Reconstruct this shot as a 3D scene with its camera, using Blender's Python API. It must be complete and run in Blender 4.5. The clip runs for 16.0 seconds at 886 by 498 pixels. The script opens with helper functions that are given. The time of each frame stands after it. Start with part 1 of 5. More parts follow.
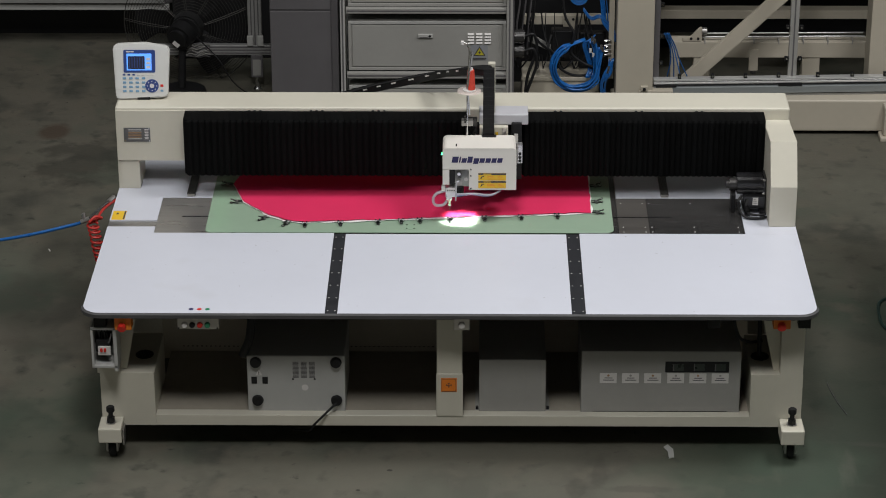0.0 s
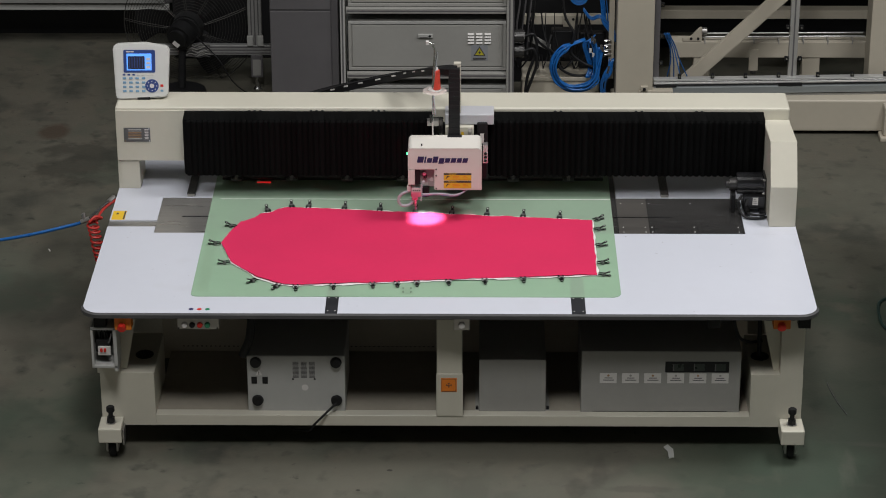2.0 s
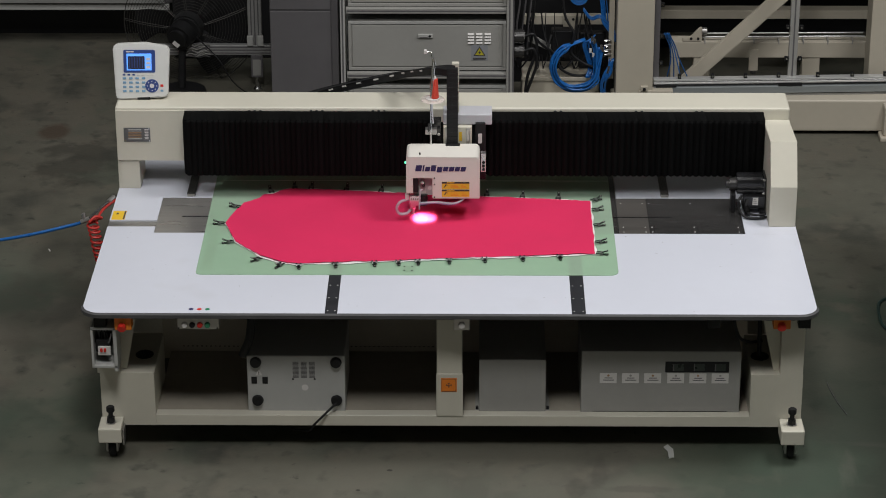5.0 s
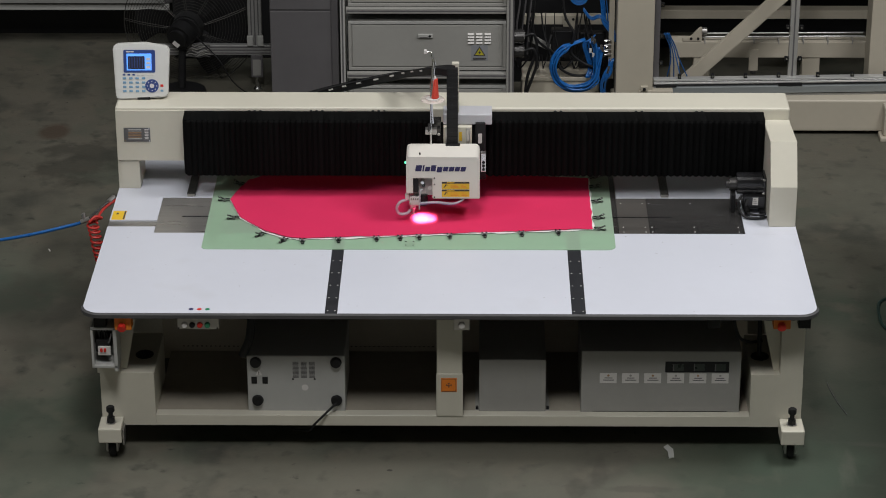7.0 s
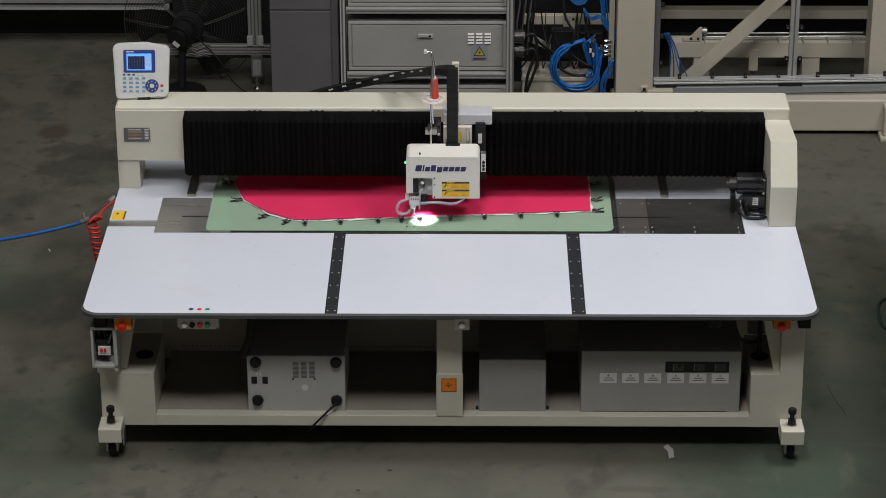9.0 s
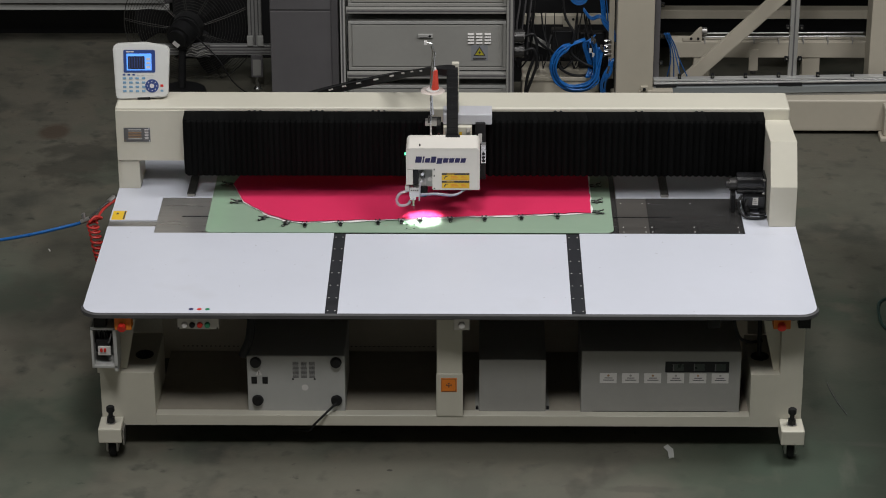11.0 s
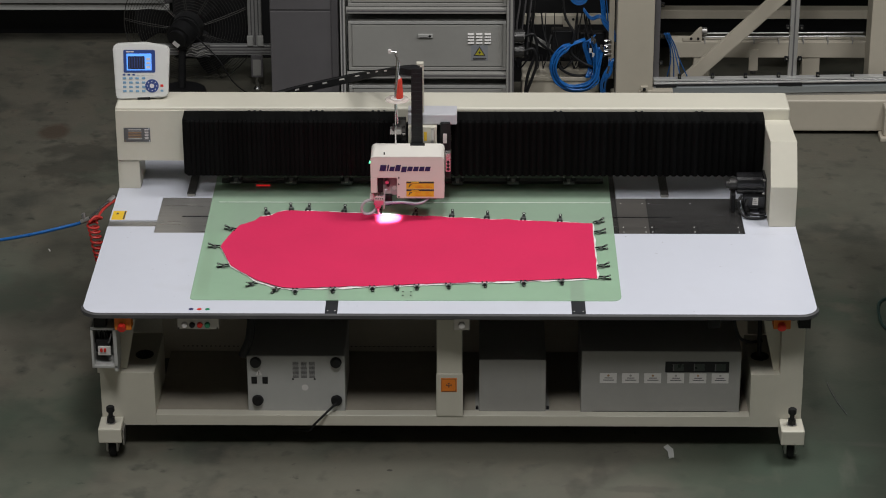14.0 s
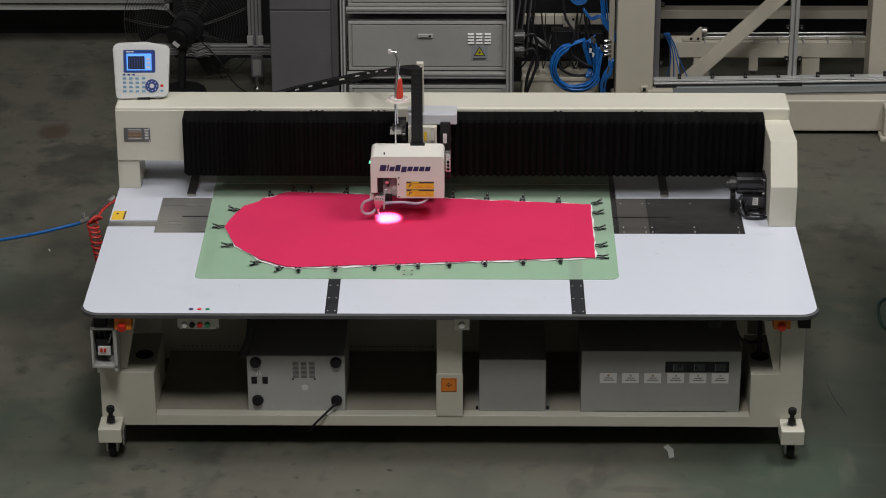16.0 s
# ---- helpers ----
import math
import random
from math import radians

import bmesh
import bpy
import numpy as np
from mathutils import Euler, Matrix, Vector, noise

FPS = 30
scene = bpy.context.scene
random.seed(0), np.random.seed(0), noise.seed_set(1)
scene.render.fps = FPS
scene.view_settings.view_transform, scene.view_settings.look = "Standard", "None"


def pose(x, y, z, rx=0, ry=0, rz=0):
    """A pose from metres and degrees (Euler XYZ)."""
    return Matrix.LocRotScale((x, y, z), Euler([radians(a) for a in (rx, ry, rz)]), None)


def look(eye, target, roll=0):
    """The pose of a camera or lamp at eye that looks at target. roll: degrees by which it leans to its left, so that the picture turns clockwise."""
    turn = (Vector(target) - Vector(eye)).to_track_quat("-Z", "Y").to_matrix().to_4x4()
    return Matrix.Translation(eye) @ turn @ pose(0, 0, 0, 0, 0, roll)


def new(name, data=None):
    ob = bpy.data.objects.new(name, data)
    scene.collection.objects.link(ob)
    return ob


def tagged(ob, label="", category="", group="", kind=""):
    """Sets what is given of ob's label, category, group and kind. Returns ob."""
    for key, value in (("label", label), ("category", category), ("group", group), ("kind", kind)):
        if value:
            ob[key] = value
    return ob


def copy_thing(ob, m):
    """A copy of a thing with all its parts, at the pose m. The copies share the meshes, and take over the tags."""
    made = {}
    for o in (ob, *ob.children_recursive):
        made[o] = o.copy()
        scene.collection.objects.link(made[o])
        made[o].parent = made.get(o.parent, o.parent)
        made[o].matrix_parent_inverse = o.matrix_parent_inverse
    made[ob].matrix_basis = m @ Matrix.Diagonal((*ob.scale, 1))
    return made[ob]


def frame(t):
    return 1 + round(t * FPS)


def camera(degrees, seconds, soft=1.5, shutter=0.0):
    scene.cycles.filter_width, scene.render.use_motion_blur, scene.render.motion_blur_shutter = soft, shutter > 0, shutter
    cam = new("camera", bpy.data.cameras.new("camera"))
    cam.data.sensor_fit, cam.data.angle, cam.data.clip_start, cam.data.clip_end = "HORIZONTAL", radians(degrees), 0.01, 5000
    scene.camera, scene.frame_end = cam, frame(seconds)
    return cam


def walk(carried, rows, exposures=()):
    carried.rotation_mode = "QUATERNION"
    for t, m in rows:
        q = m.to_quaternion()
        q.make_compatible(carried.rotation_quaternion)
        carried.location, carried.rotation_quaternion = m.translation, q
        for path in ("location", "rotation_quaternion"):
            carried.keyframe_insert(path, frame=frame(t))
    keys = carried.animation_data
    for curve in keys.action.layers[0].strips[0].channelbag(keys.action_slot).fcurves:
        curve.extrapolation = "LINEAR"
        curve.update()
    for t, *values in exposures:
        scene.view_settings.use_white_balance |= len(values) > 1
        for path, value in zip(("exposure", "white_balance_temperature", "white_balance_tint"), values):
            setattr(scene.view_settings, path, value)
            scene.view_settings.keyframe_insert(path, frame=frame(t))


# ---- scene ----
EYE = Vector((0.1224, -11.7383, 6.5683))
AHEAD = Vector((-0.01185, 0.90858, -0.41754))
cam = camera(18.9, 16.0, soft=1.0)
STAND = look(EYE, EYE + AHEAD * 10, -0.167)
walk(cam, [(0.0, STAND), (16.0, STAND)], exposures=[(0.0, 0.0), (16.0, 0.0)])

# world and hall lamps
world = bpy.data.worlds.new("world")
scene.world = world
world.use_nodes = True
world.node_tree.nodes["Background"].inputs[0].default_value = (0.75, 0.8, 0.85, 1)
world.node_tree.nodes["Background"].inputs[1].default_value = 0.05


def hall_lamp(x, y, z, size, watts):
    """A round high-bay lamp hanging under the roof."""
    d = bpy.data.lights.new("hall_light", "AREA")
    d.shape, d.size, d.energy, d.color = "DISK", size, watts, (1.0, 0.992, 0.985)
    ob = new("hall_light", d)
    ob.matrix_world = pose(x, y, z)
    return ob


hall_lamp(-0.3, -5.2, 9.3, 2.2, 460)
hall_lamp(0.2, -0.8, 9.3, 1.4, 185)
hall_lamp(4.6, 0.4, 9.0, 2.8, 460)
# unseen lamp added to brighten the table's left side and fill shadows
hall_lamp(-4.8, -2.4, 9.3, 1.4, 165)

# ---- materials


def mat(name, col, rough=0.5, metal=0.0, var=0.08, scale=6.0, bump=0.0, bscale=120.0, rand=0.0, stretch=None, spec=0.5):
    """A surface with two scales of colour variation, a little relief and uneven gloss."""
    m = bpy.data.materials.new(name)
    m.use_nodes = True
    nt = m.node_tree
    n, l = nt.nodes, nt.links
    b = n["Principled BSDF"]
    b.inputs["Metallic"].default_value = metal
    b.inputs["Specular IOR Level"].default_value = spec
    tc = n.new("ShaderNodeTexCoord")
    src = tc.outputs["Object"]
    if stretch:
        mp = n.new("ShaderNodeMapping")
        mp.inputs["Scale"].default_value = stretch
        l.new(src, mp.inputs[0])
        src = mp.outputs[0]
    a = n.new("ShaderNodeTexNoise")
    a.inputs["Scale"].default_value, a.inputs["Detail"].default_value = scale, 6
    c = n.new("ShaderNodeTexNoise")
    c.inputs["Scale"].default_value, c.inputs["Detail"].default_value = scale * 9, 3
    l.new(src, a.inputs["Vector"])
    l.new(src, c.inputs["Vector"])
    add = n.new("ShaderNodeMath")
    add.operation = "MULTIPLY_ADD"
    add.inputs[1].default_value = 0.35
    l.new(c.outputs[0], add.inputs[0])
    l.new(a.outputs[0], add.inputs[2])
    mr = n.new("ShaderNodeMapRange")
    mr.inputs[1].default_value, mr.inputs[2].default_value = 0.35, 1.0
    mr.inputs[3].default_value, mr.inputs[4].default_value = 1 - var, 1 + var
    l.new(add.outputs[0], mr.inputs[0])
    val = mr.outputs[0]
    if rand:
        oi = n.new("ShaderNodeObjectInfo")
        mr2 = n.new("ShaderNodeMapRange")
        mr2.inputs[3].default_value, mr2.inputs[4].default_value = 1 - rand, 1 + rand
        l.new(oi.outputs["Random"], mr2.inputs[0])
        mu = n.new("ShaderNodeMath")
        mu.operation = "MULTIPLY"
        l.new(val, mu.inputs[0])
        l.new(mr2.outputs[0], mu.inputs[1])
        val = mu.outputs[0]
    sc = n.new("ShaderNodeVectorMath")
    sc.operation = "SCALE"
    sc.inputs[0].default_value = col
    l.new(val, sc.inputs["Scale"])
    l.new(sc.outputs[0], b.inputs["Base Color"])
    mg = n.new("ShaderNodeMapRange")
    mg.inputs[3].default_value, mg.inputs[4].default_value = max(0.03, rough - 0.1), min(1, rough + 0.1)
    l.new(a.outputs[0], mg.inputs[0])
    l.new(mg.outputs[0], b.inputs["Roughness"])
    if bump:
        e = n.new("ShaderNodeTexNoise")
        e.inputs["Scale"].default_value, e.inputs["Detail"].default_value = bscale, 4
        l.new(src, e.inputs["Vector"])
        bp = n.new("ShaderNodeBump")
        bp.inputs["Strength"].default_value, bp.inputs["Distance"].default_value = bump, 0.004
        l.new(e.outputs[0], bp.inputs["Height"])
        l.new(bp.outputs[0], b.inputs["Normal"])
    return m


def glow(name, col, strength):
    m = bpy.data.materials.new(name)
    m.use_nodes = True
    b = m.node_tree.nodes["Principled BSDF"]
    b.inputs["Base Color"].default_value = (*col, 1)
    b.inputs["Emission Color"].default_value = (*col, 1)
    b.inputs["Emission Strength"].default_value = strength
    return m


CREAM = mat("cream_paint", (0.56, 0.535, 0.452), 0.42, 0, 0.05, 3, 0.05, 300)
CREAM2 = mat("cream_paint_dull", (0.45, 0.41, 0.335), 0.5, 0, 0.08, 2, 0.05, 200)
# an even, darker and browner cream than the two above
SHELF = mat("darker_shelf_paint", (0.29, 0.262, 0.215), 0.6, 0, 0.16, 3, 0.08, 120)
STRIP = mat("black_strip", (0.025, 0.026, 0.03), 0.4, 0, 0.2, 12)
EDGE = mat("rubber_edge", (0.06, 0.06, 0.062), 0.55, 0, 0.2, 10)
GLOSSBLACK = mat("gloss_black_paint", (0.010, 0.010, 0.011), 0.22, 0, 0.2, 15)
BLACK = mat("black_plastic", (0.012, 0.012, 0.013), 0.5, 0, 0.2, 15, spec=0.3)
BELLOW = mat("black_bellows", (0.0021, 0.0022, 0.0023), 0.75, 0, 0.3, 8, 0.1, 60, rand=0.45, spec=0.09)
STEEL = mat("brushed_steel", (0.46, 0.445, 0.43), 0.30, 0.8, 0.12, 4, 0.05, 80, stretch=(1, 14, 1))
DARKSTEEL = mat("dark_steel", (0.075, 0.073, 0.072), 0.24, 0.6, 0.18, 4, 0.04, 80, stretch=(1, 10, 1))
POLISHED = mat("polished_aluminium", (0.72, 0.70, 0.70), 0.28, 0.95, 0.05, 20)
DULLSTEEL = mat("dull_dark_steel", (0.125, 0.117, 0.108), 0.4, 0.5, 0.18, 4, 0.04, 80, stretch=(1, 10, 1))
CHROME = mat("chrome", (0.7, 0.7, 0.7), 0.18, 1.0, 0.08, 20)
ALU = mat("aluminium", (0.36, 0.36, 0.355), 0.42, 0.5, 0.1, 5, 0.03, 150, stretch=(1, 8, 8))
GREY = mat("grey_paint", (0.30, 0.295, 0.278), 0.5, 0, 0.08, 3, 0.06, 250)
GREYL = mat("light_grey_paint", (0.40, 0.40, 0.385), 0.5, 0, 0.07, 3, 0.06, 250)
GREYD = mat("dark_grey_paint", (0.105, 0.10, 0.105), 0.5, 0, 0.12, 2.5, 0.06, 250)
COVERGREY = mat("pale_grey_cover", (0.47, 0.47, 0.50), 0.45, 0, 0.05, 5)
HEADWHITE = mat("head_white_paint", (0.68, 0.65, 0.60), 0.35, 0, 0.03, 6)
PINK = mat("pink_fabric", (0.62, 0.026, 0.098), 0.85, 0, 0.06, 4, 0.25, 900, spec=0.2)
LINING = mat("white_lining", (0.72, 0.70, 0.69), 0.9, 0, 0.06, 8, 0.3, 300)
NAVY = mat("navy_print", (0.02, 0.018, 0.085), 0.5, 0, 0.05)
YELLOW = mat("yellow_sticker", (0.75, 0.47, 0.03), 0.5, 0, 0.05, 20)
ORANGE = mat("orange_plastic", (0.72, 0.20, 0.02), 0.45, 0, 0.08, 10)
DIMYELLOW = mat("faded_yellow_print", (0.42, 0.37, 0.03), 0.55, 0, 0.08, 20)
STICKERGREY = mat("grey_sticker", (0.24, 0.25, 0.27), 0.5, 0, 0.06, 20)
DARKGREEN = mat("dark_display", (0.028, 0.036, 0.032), 0.3, 0, 0.2, 30)
COPPER = mat("copper_print", (0.36, 0.22, 0.12), 0.5, 0.2, 0.1, 20)
RED = mat("red_plastic", (0.60, 0.03, 0.02), 0.4, 0, 0.08, 10)
REDHOSE = mat("red_hose", (0.42, 0.028, 0.022), 0.4, 0, 0.1, 10)
GREENB = mat("green_button", (0.03, 0.22, 0.11), 0.4, 0, 0.1, 10)
BLUEHOSE = mat("blue_hose", (0.012, 0.11, 0.36), 0.3, 0, 0.15, 8, rand=0.25)
THREAD = mat("red_thread", (0.62, 0.055, 0.03), 0.7, 0, 0.15, 30, 0.5, 500, stretch=(1, 1, 12))
NICKEL = mat("nickel", (0.62, 0.62, 0.60), 0.42, 0.55, 0.1, 30)
WIREG = mat("clamp_grey", (0.16, 0.16, 0.165), 0.4, 0.6, 0.1, 20)
PAPER = mat("paper_label", (0.62, 0.60, 0.58), 0.6, 0, 0.05, 20)
INK = mat("dark_ink", (0.05, 0.045, 0.045), 0.6, 0, 0.1, 20)
PANELBLUE = mat("panel_blue", (0.03, 0.06, 0.22), 0.4, 0, 0.1, 10)
KEYBLUE = mat("key_blue", (0.18, 0.33, 0.48), 0.45, 0, 0.1, 10)
WALL = mat("hall_wall", (0.72, 0.72, 0.70), 0.8, 0, 0.08, 0.6, 0.1, 20)
LAMPGLOW = glow("lamp_glow", (1.0, 0.96, 0.99), 9500.0)
SCREEN = glow("screen_blue", (0.10, 0.30, 0.85), 0.9)
SCREENDARK = glow("screen_dark", (0.012, 0.014, 0.03), 0.3)
LEDGREEN = glow("led_green", (0.1, 0.9, 0.4), 2.0)
REDDOT = glow("laser_red", (0.9, 0.03, 0.03), 0.35)


def board_material():
    """Green glass-fibre sheet that lets a little of the table show through."""
    m = mat("green_fibreglass", (0.50, 0.62, 0.505), 0.33, 0, 0.05, 2.5, 0.03, 400)
    nt = m.node_tree
    n, l = nt.nodes, nt.links
    out, b = n["Material Output"], n["Principled BSDF"]
    tr = n.new("ShaderNodeBsdfTransparent")
    tr.inputs[0].default_value = (0.75, 0.95, 0.78, 1)
    mx = n.new("ShaderNodeMixShader")
    mx.inputs[0].default_value = 0.55
    l.new(b.outputs[0], mx.inputs[1])
    l.new(tr.outputs[0], mx.inputs[2])
    l.new(mx.outputs[0], out.inputs[0])
    return m


GREEN = board_material()
GREENTAPE = mat("green_tape", (0.17, 0.31, 0.175), 0.5, 0, 0.06, 6)


def speckled_white():
    """White laminate with a few dark specks and faint rubbed patches."""
    m = mat("white_laminate", (0.575, 0.592, 0.66), 0.36, 0, 0.03, 1.5)
    nt = m.node_tree
    n, l = nt.nodes, nt.links
    b = n["Principled BSDF"]
    prev = b.inputs["Base Color"].links[0].from_socket
    tc = n["Texture Coordinate"].outputs["Object"]
    for stretch, scale, lo, hi, col in (((1, 2.2, 1), 26.0, 0.755, 0.80, (0.27, 0.26, 0.27)), ((1, 1, 1), 3.0, 0.64, 0.86, (0.53, 0.54, 0.59))):
        mp = n.new("ShaderNodeMapping")
        mp.inputs["Scale"].default_value = stretch
        l.new(tc, mp.inputs[0])
        t = n.new("ShaderNodeTexNoise")
        t.inputs["Scale"].default_value, t.inputs["Detail"].default_value = scale, 2
        l.new(mp.outputs[0], t.inputs["Vector"])
        r = n.new("ShaderNodeMapRange")
        r.inputs[1].default_value, r.inputs[2].default_value = lo, hi
        l.new(t.outputs[0], r.inputs[0])
        mx = n.new("ShaderNodeMix")
        mx.data_type = "RGBA"
        l.new(r.outputs[0], mx.inputs["Factor"])
        l.new(prev, mx.inputs["A"])
        mx.inputs["B"].default_value = (*col, 1)
        prev = mx.outputs["Result"]
    l.new(prev, b.inputs["Base Color"])
    return m


def floor_material():
    """Worn grey-green sealed concrete, blotched, with scuffs and dark spots."""
    m = mat("worn_concrete", (0.104, 0.100, 0.079), 0.66, 0, 0.36, 0.8, 0.25, 45, spec=0.3)
    nt = m.node_tree
    n, l = nt.nodes, nt.links
    b = n["Principled BSDF"]
    prev = b.inputs["Base Color"].links[0].from_socket
    tc = n["Texture Coordinate"].outputs["Object"]
    for scale, lo, hi, col in ((0.55, 0.46, 0.66, (0.115, 0.105, 0.084)), (0.9, 0.50, 0.66, (0.056, 0.071, 0.053)), (2.0, 0.53, 0.68, (0.056, 0.056, 0.046)), (4.2, 0.54, 0.68, (0.112, 0.102, 0.080)), (7.5, 0.57, 0.70, (0.066, 0.066, 0.053)), (15.0, 0.68, 0.74, (0.045, 0.043, 0.036)), (60.0, 0.77, 0.80, (0.19, 0.19, 0.17))):
        t = n.new("ShaderNodeTexNoise")
        t.inputs["Scale"].default_value, t.inputs["Detail"].default_value = scale, 5
        l.new(tc, t.inputs["Vector"])
        r = n.new("ShaderNodeMapRange")
        r.inputs[1].default_value, r.inputs[2].default_value = lo, hi
        l.new(t.outputs[0], r.inputs[0])
        mx = n.new("ShaderNodeMix")
        mx.data_type = "RGBA"
        l.new(r.outputs[0], mx.inputs["Factor"])
        l.new(prev, mx.inputs["A"])
        mx.inputs["B"].default_value = (*col, 1)
        prev = mx.outputs["Result"]
    # dark green floor tint on the right, with the aisle's soft shadow put in
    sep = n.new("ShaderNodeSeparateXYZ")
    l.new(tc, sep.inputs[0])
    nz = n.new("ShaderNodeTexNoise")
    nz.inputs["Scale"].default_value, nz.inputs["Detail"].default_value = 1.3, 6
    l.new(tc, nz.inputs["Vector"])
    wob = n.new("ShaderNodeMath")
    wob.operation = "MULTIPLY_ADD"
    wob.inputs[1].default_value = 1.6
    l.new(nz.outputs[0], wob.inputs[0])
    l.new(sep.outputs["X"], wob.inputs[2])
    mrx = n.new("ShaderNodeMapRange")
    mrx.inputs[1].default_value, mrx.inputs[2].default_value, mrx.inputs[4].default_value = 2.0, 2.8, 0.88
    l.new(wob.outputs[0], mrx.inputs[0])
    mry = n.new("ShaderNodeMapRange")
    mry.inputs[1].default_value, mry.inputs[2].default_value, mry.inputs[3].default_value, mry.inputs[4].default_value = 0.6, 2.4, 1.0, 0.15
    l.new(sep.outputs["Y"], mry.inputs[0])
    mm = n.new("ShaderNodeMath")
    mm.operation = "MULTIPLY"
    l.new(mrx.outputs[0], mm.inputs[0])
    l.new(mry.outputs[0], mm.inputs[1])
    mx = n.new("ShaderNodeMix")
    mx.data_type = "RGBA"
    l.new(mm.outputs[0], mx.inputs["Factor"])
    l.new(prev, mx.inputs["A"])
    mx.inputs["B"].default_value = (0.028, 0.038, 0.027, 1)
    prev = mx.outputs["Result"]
    for stretch, lo, hi, col in (((0.7, 4.0, 1.0), 0.60, 0.76, (0.070, 0.069, 0.057)), ((4.0, 0.8, 1.0), 0.62, 0.78, (0.108, 0.10, 0.083)), ((2.0, 7.0, 1.0), 0.68, 0.76, (0.052, 0.052, 0.044))):
        mp = n.new("ShaderNodeMapping")
        mp.inputs["Scale"].default_value = stretch
        mp.inputs["Rotation"].default_value = (0, 0, 0.12)
        l.new(tc, mp.inputs[0])
        t = n.new("ShaderNodeTexNoise")
        t.inputs["Scale"].default_value, t.inputs["Detail"].default_value = 1.6, 7
        l.new(mp.outputs[0], t.inputs["Vector"])
        r = n.new("ShaderNodeMapRange")
        r.inputs[1].default_value, r.inputs[2].default_value, r.inputs[4].default_value = lo, hi, 0.7
        l.new(t.outputs[0], r.inputs[0])
        mx = n.new("ShaderNodeMix")
        mx.data_type = "RGBA"
        l.new(r.outputs[0], mx.inputs["Factor"])
        l.new(prev, mx.inputs["A"])
        mx.inputs["B"].default_value = (*col, 1)
        prev = mx.outputs["Result"]
    # a lighter slab, dark green patches and single stains, each with a ragged outline
    warp = n.new("ShaderNodeTexNoise")
    warp.inputs["Scale"].default_value, warp.inputs["Detail"].default_value = 5.0, 6
    l.new(tc, warp.inputs["Vector"])
    for x, y, rx, ry, ragged, amount, col in FLOOR_STAINS:
        sh = n.new("ShaderNodeVectorMath")
        sh.operation = "SUBTRACT"
        sh.inputs[1].default_value = (x, y, 0)
        l.new(tc, sh.inputs[0])
        dv = n.new("ShaderNodeVectorMath")
        dv.operation = "DIVIDE"
        dv.inputs[1].default_value = (rx, ry, 1e6)
        l.new(sh.outputs[0], dv.inputs[0])
        ln = n.new("ShaderNodeVectorMath")
        ln.operation = "LENGTH"
        l.new(dv.outputs[0], ln.inputs[0])
        wb = n.new("ShaderNodeMath")
        wb.operation = "MULTIPLY_ADD"
        wb.inputs[1].default_value = ragged
        l.new(warp.outputs[0], wb.inputs[0])
        l.new(ln.outputs["Value"], wb.inputs[2])
        r = n.new("ShaderNodeMapRange")
        r.inputs[1].default_value, r.inputs[2].default_value = 0.7 + ragged / 2, 1.15 + ragged / 2
        r.inputs[3].default_value, r.inputs[4].default_value = amount, 0.0
        l.new(wb.outputs[0], r.inputs[0])
        mx = n.new("ShaderNodeMix")
        mx.data_type = "RGBA"
        l.new(r.outputs[0], mx.inputs["Factor"])
        l.new(prev, mx.inputs["A"])
        mx.inputs["B"].default_value = (*col, 1)
        prev = mx.outputs["Result"]
    l.new(prev, b.inputs["Base Color"])
    return m


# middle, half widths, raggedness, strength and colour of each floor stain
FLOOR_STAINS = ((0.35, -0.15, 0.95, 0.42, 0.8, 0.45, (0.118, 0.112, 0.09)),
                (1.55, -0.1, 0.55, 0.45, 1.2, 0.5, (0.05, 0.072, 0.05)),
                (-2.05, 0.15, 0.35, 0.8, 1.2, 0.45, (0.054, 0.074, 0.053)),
                (-2.63, 4.38, 0.11, 0.14, 0.7, 0.7, (0.062, 0.040, 0.028)),
                (-2.42, 3.85, 0.26, 0.32, 2.6, 0.6, (0.038, 0.037, 0.03)),
                (0.95, -0.28, 0.24, 0.035, 3.0, 0.35, (0.045, 0.044, 0.036)),
                (0.62, -0.30, 0.05, 0.12, 3.0, 0.35, (0.045, 0.044, 0.036)),
                (0.75, -0.10, 0.04, 0.16, 3.0, 0.3, (0.05, 0.048, 0.04)),
                (-0.30, -0.10, 0.014, 0.010, 1.0, 0.8, (0.02, 0.02, 0.017)),
                (-0.45, -0.30, 0.012, 0.010, 1.0, 0.8, (0.02, 0.02, 0.017)),
                (-2.3, 1.7, 0.5, 0.5, 2.2, 0.4, (0.058, 0.052, 0.042)))
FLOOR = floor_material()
WHITE = speckled_white()

# ---- mesh helpers


def link(name, bm, material, parent=None, label="", smooth=False):
    me = bpy.data.meshes.new(name)
    bm.to_mesh(me)
    bm.free()
    me.materials.append(material)
    if smooth:
        for p in me.polygons:
            p.use_smooth = True
    ob = new(name, me)
    if parent is not None:
        ob.parent = parent
    if label:
        ob["label"] = label
    return ob


def part(name, bm, material, parent, label="", smooth=False):
    return link(name, bm, material, parent, label, smooth)


def thing(name, bm, material, label, category, group="", kind="", smooth=False):
    return tagged(link(name, bm, material, None, "", smooth), label, category, group, kind)


def hub(name, label, category, at=(0, 0, 0), group=""):
    ob = new(name)
    ob.location = at
    return tagged(ob, label, category, group)


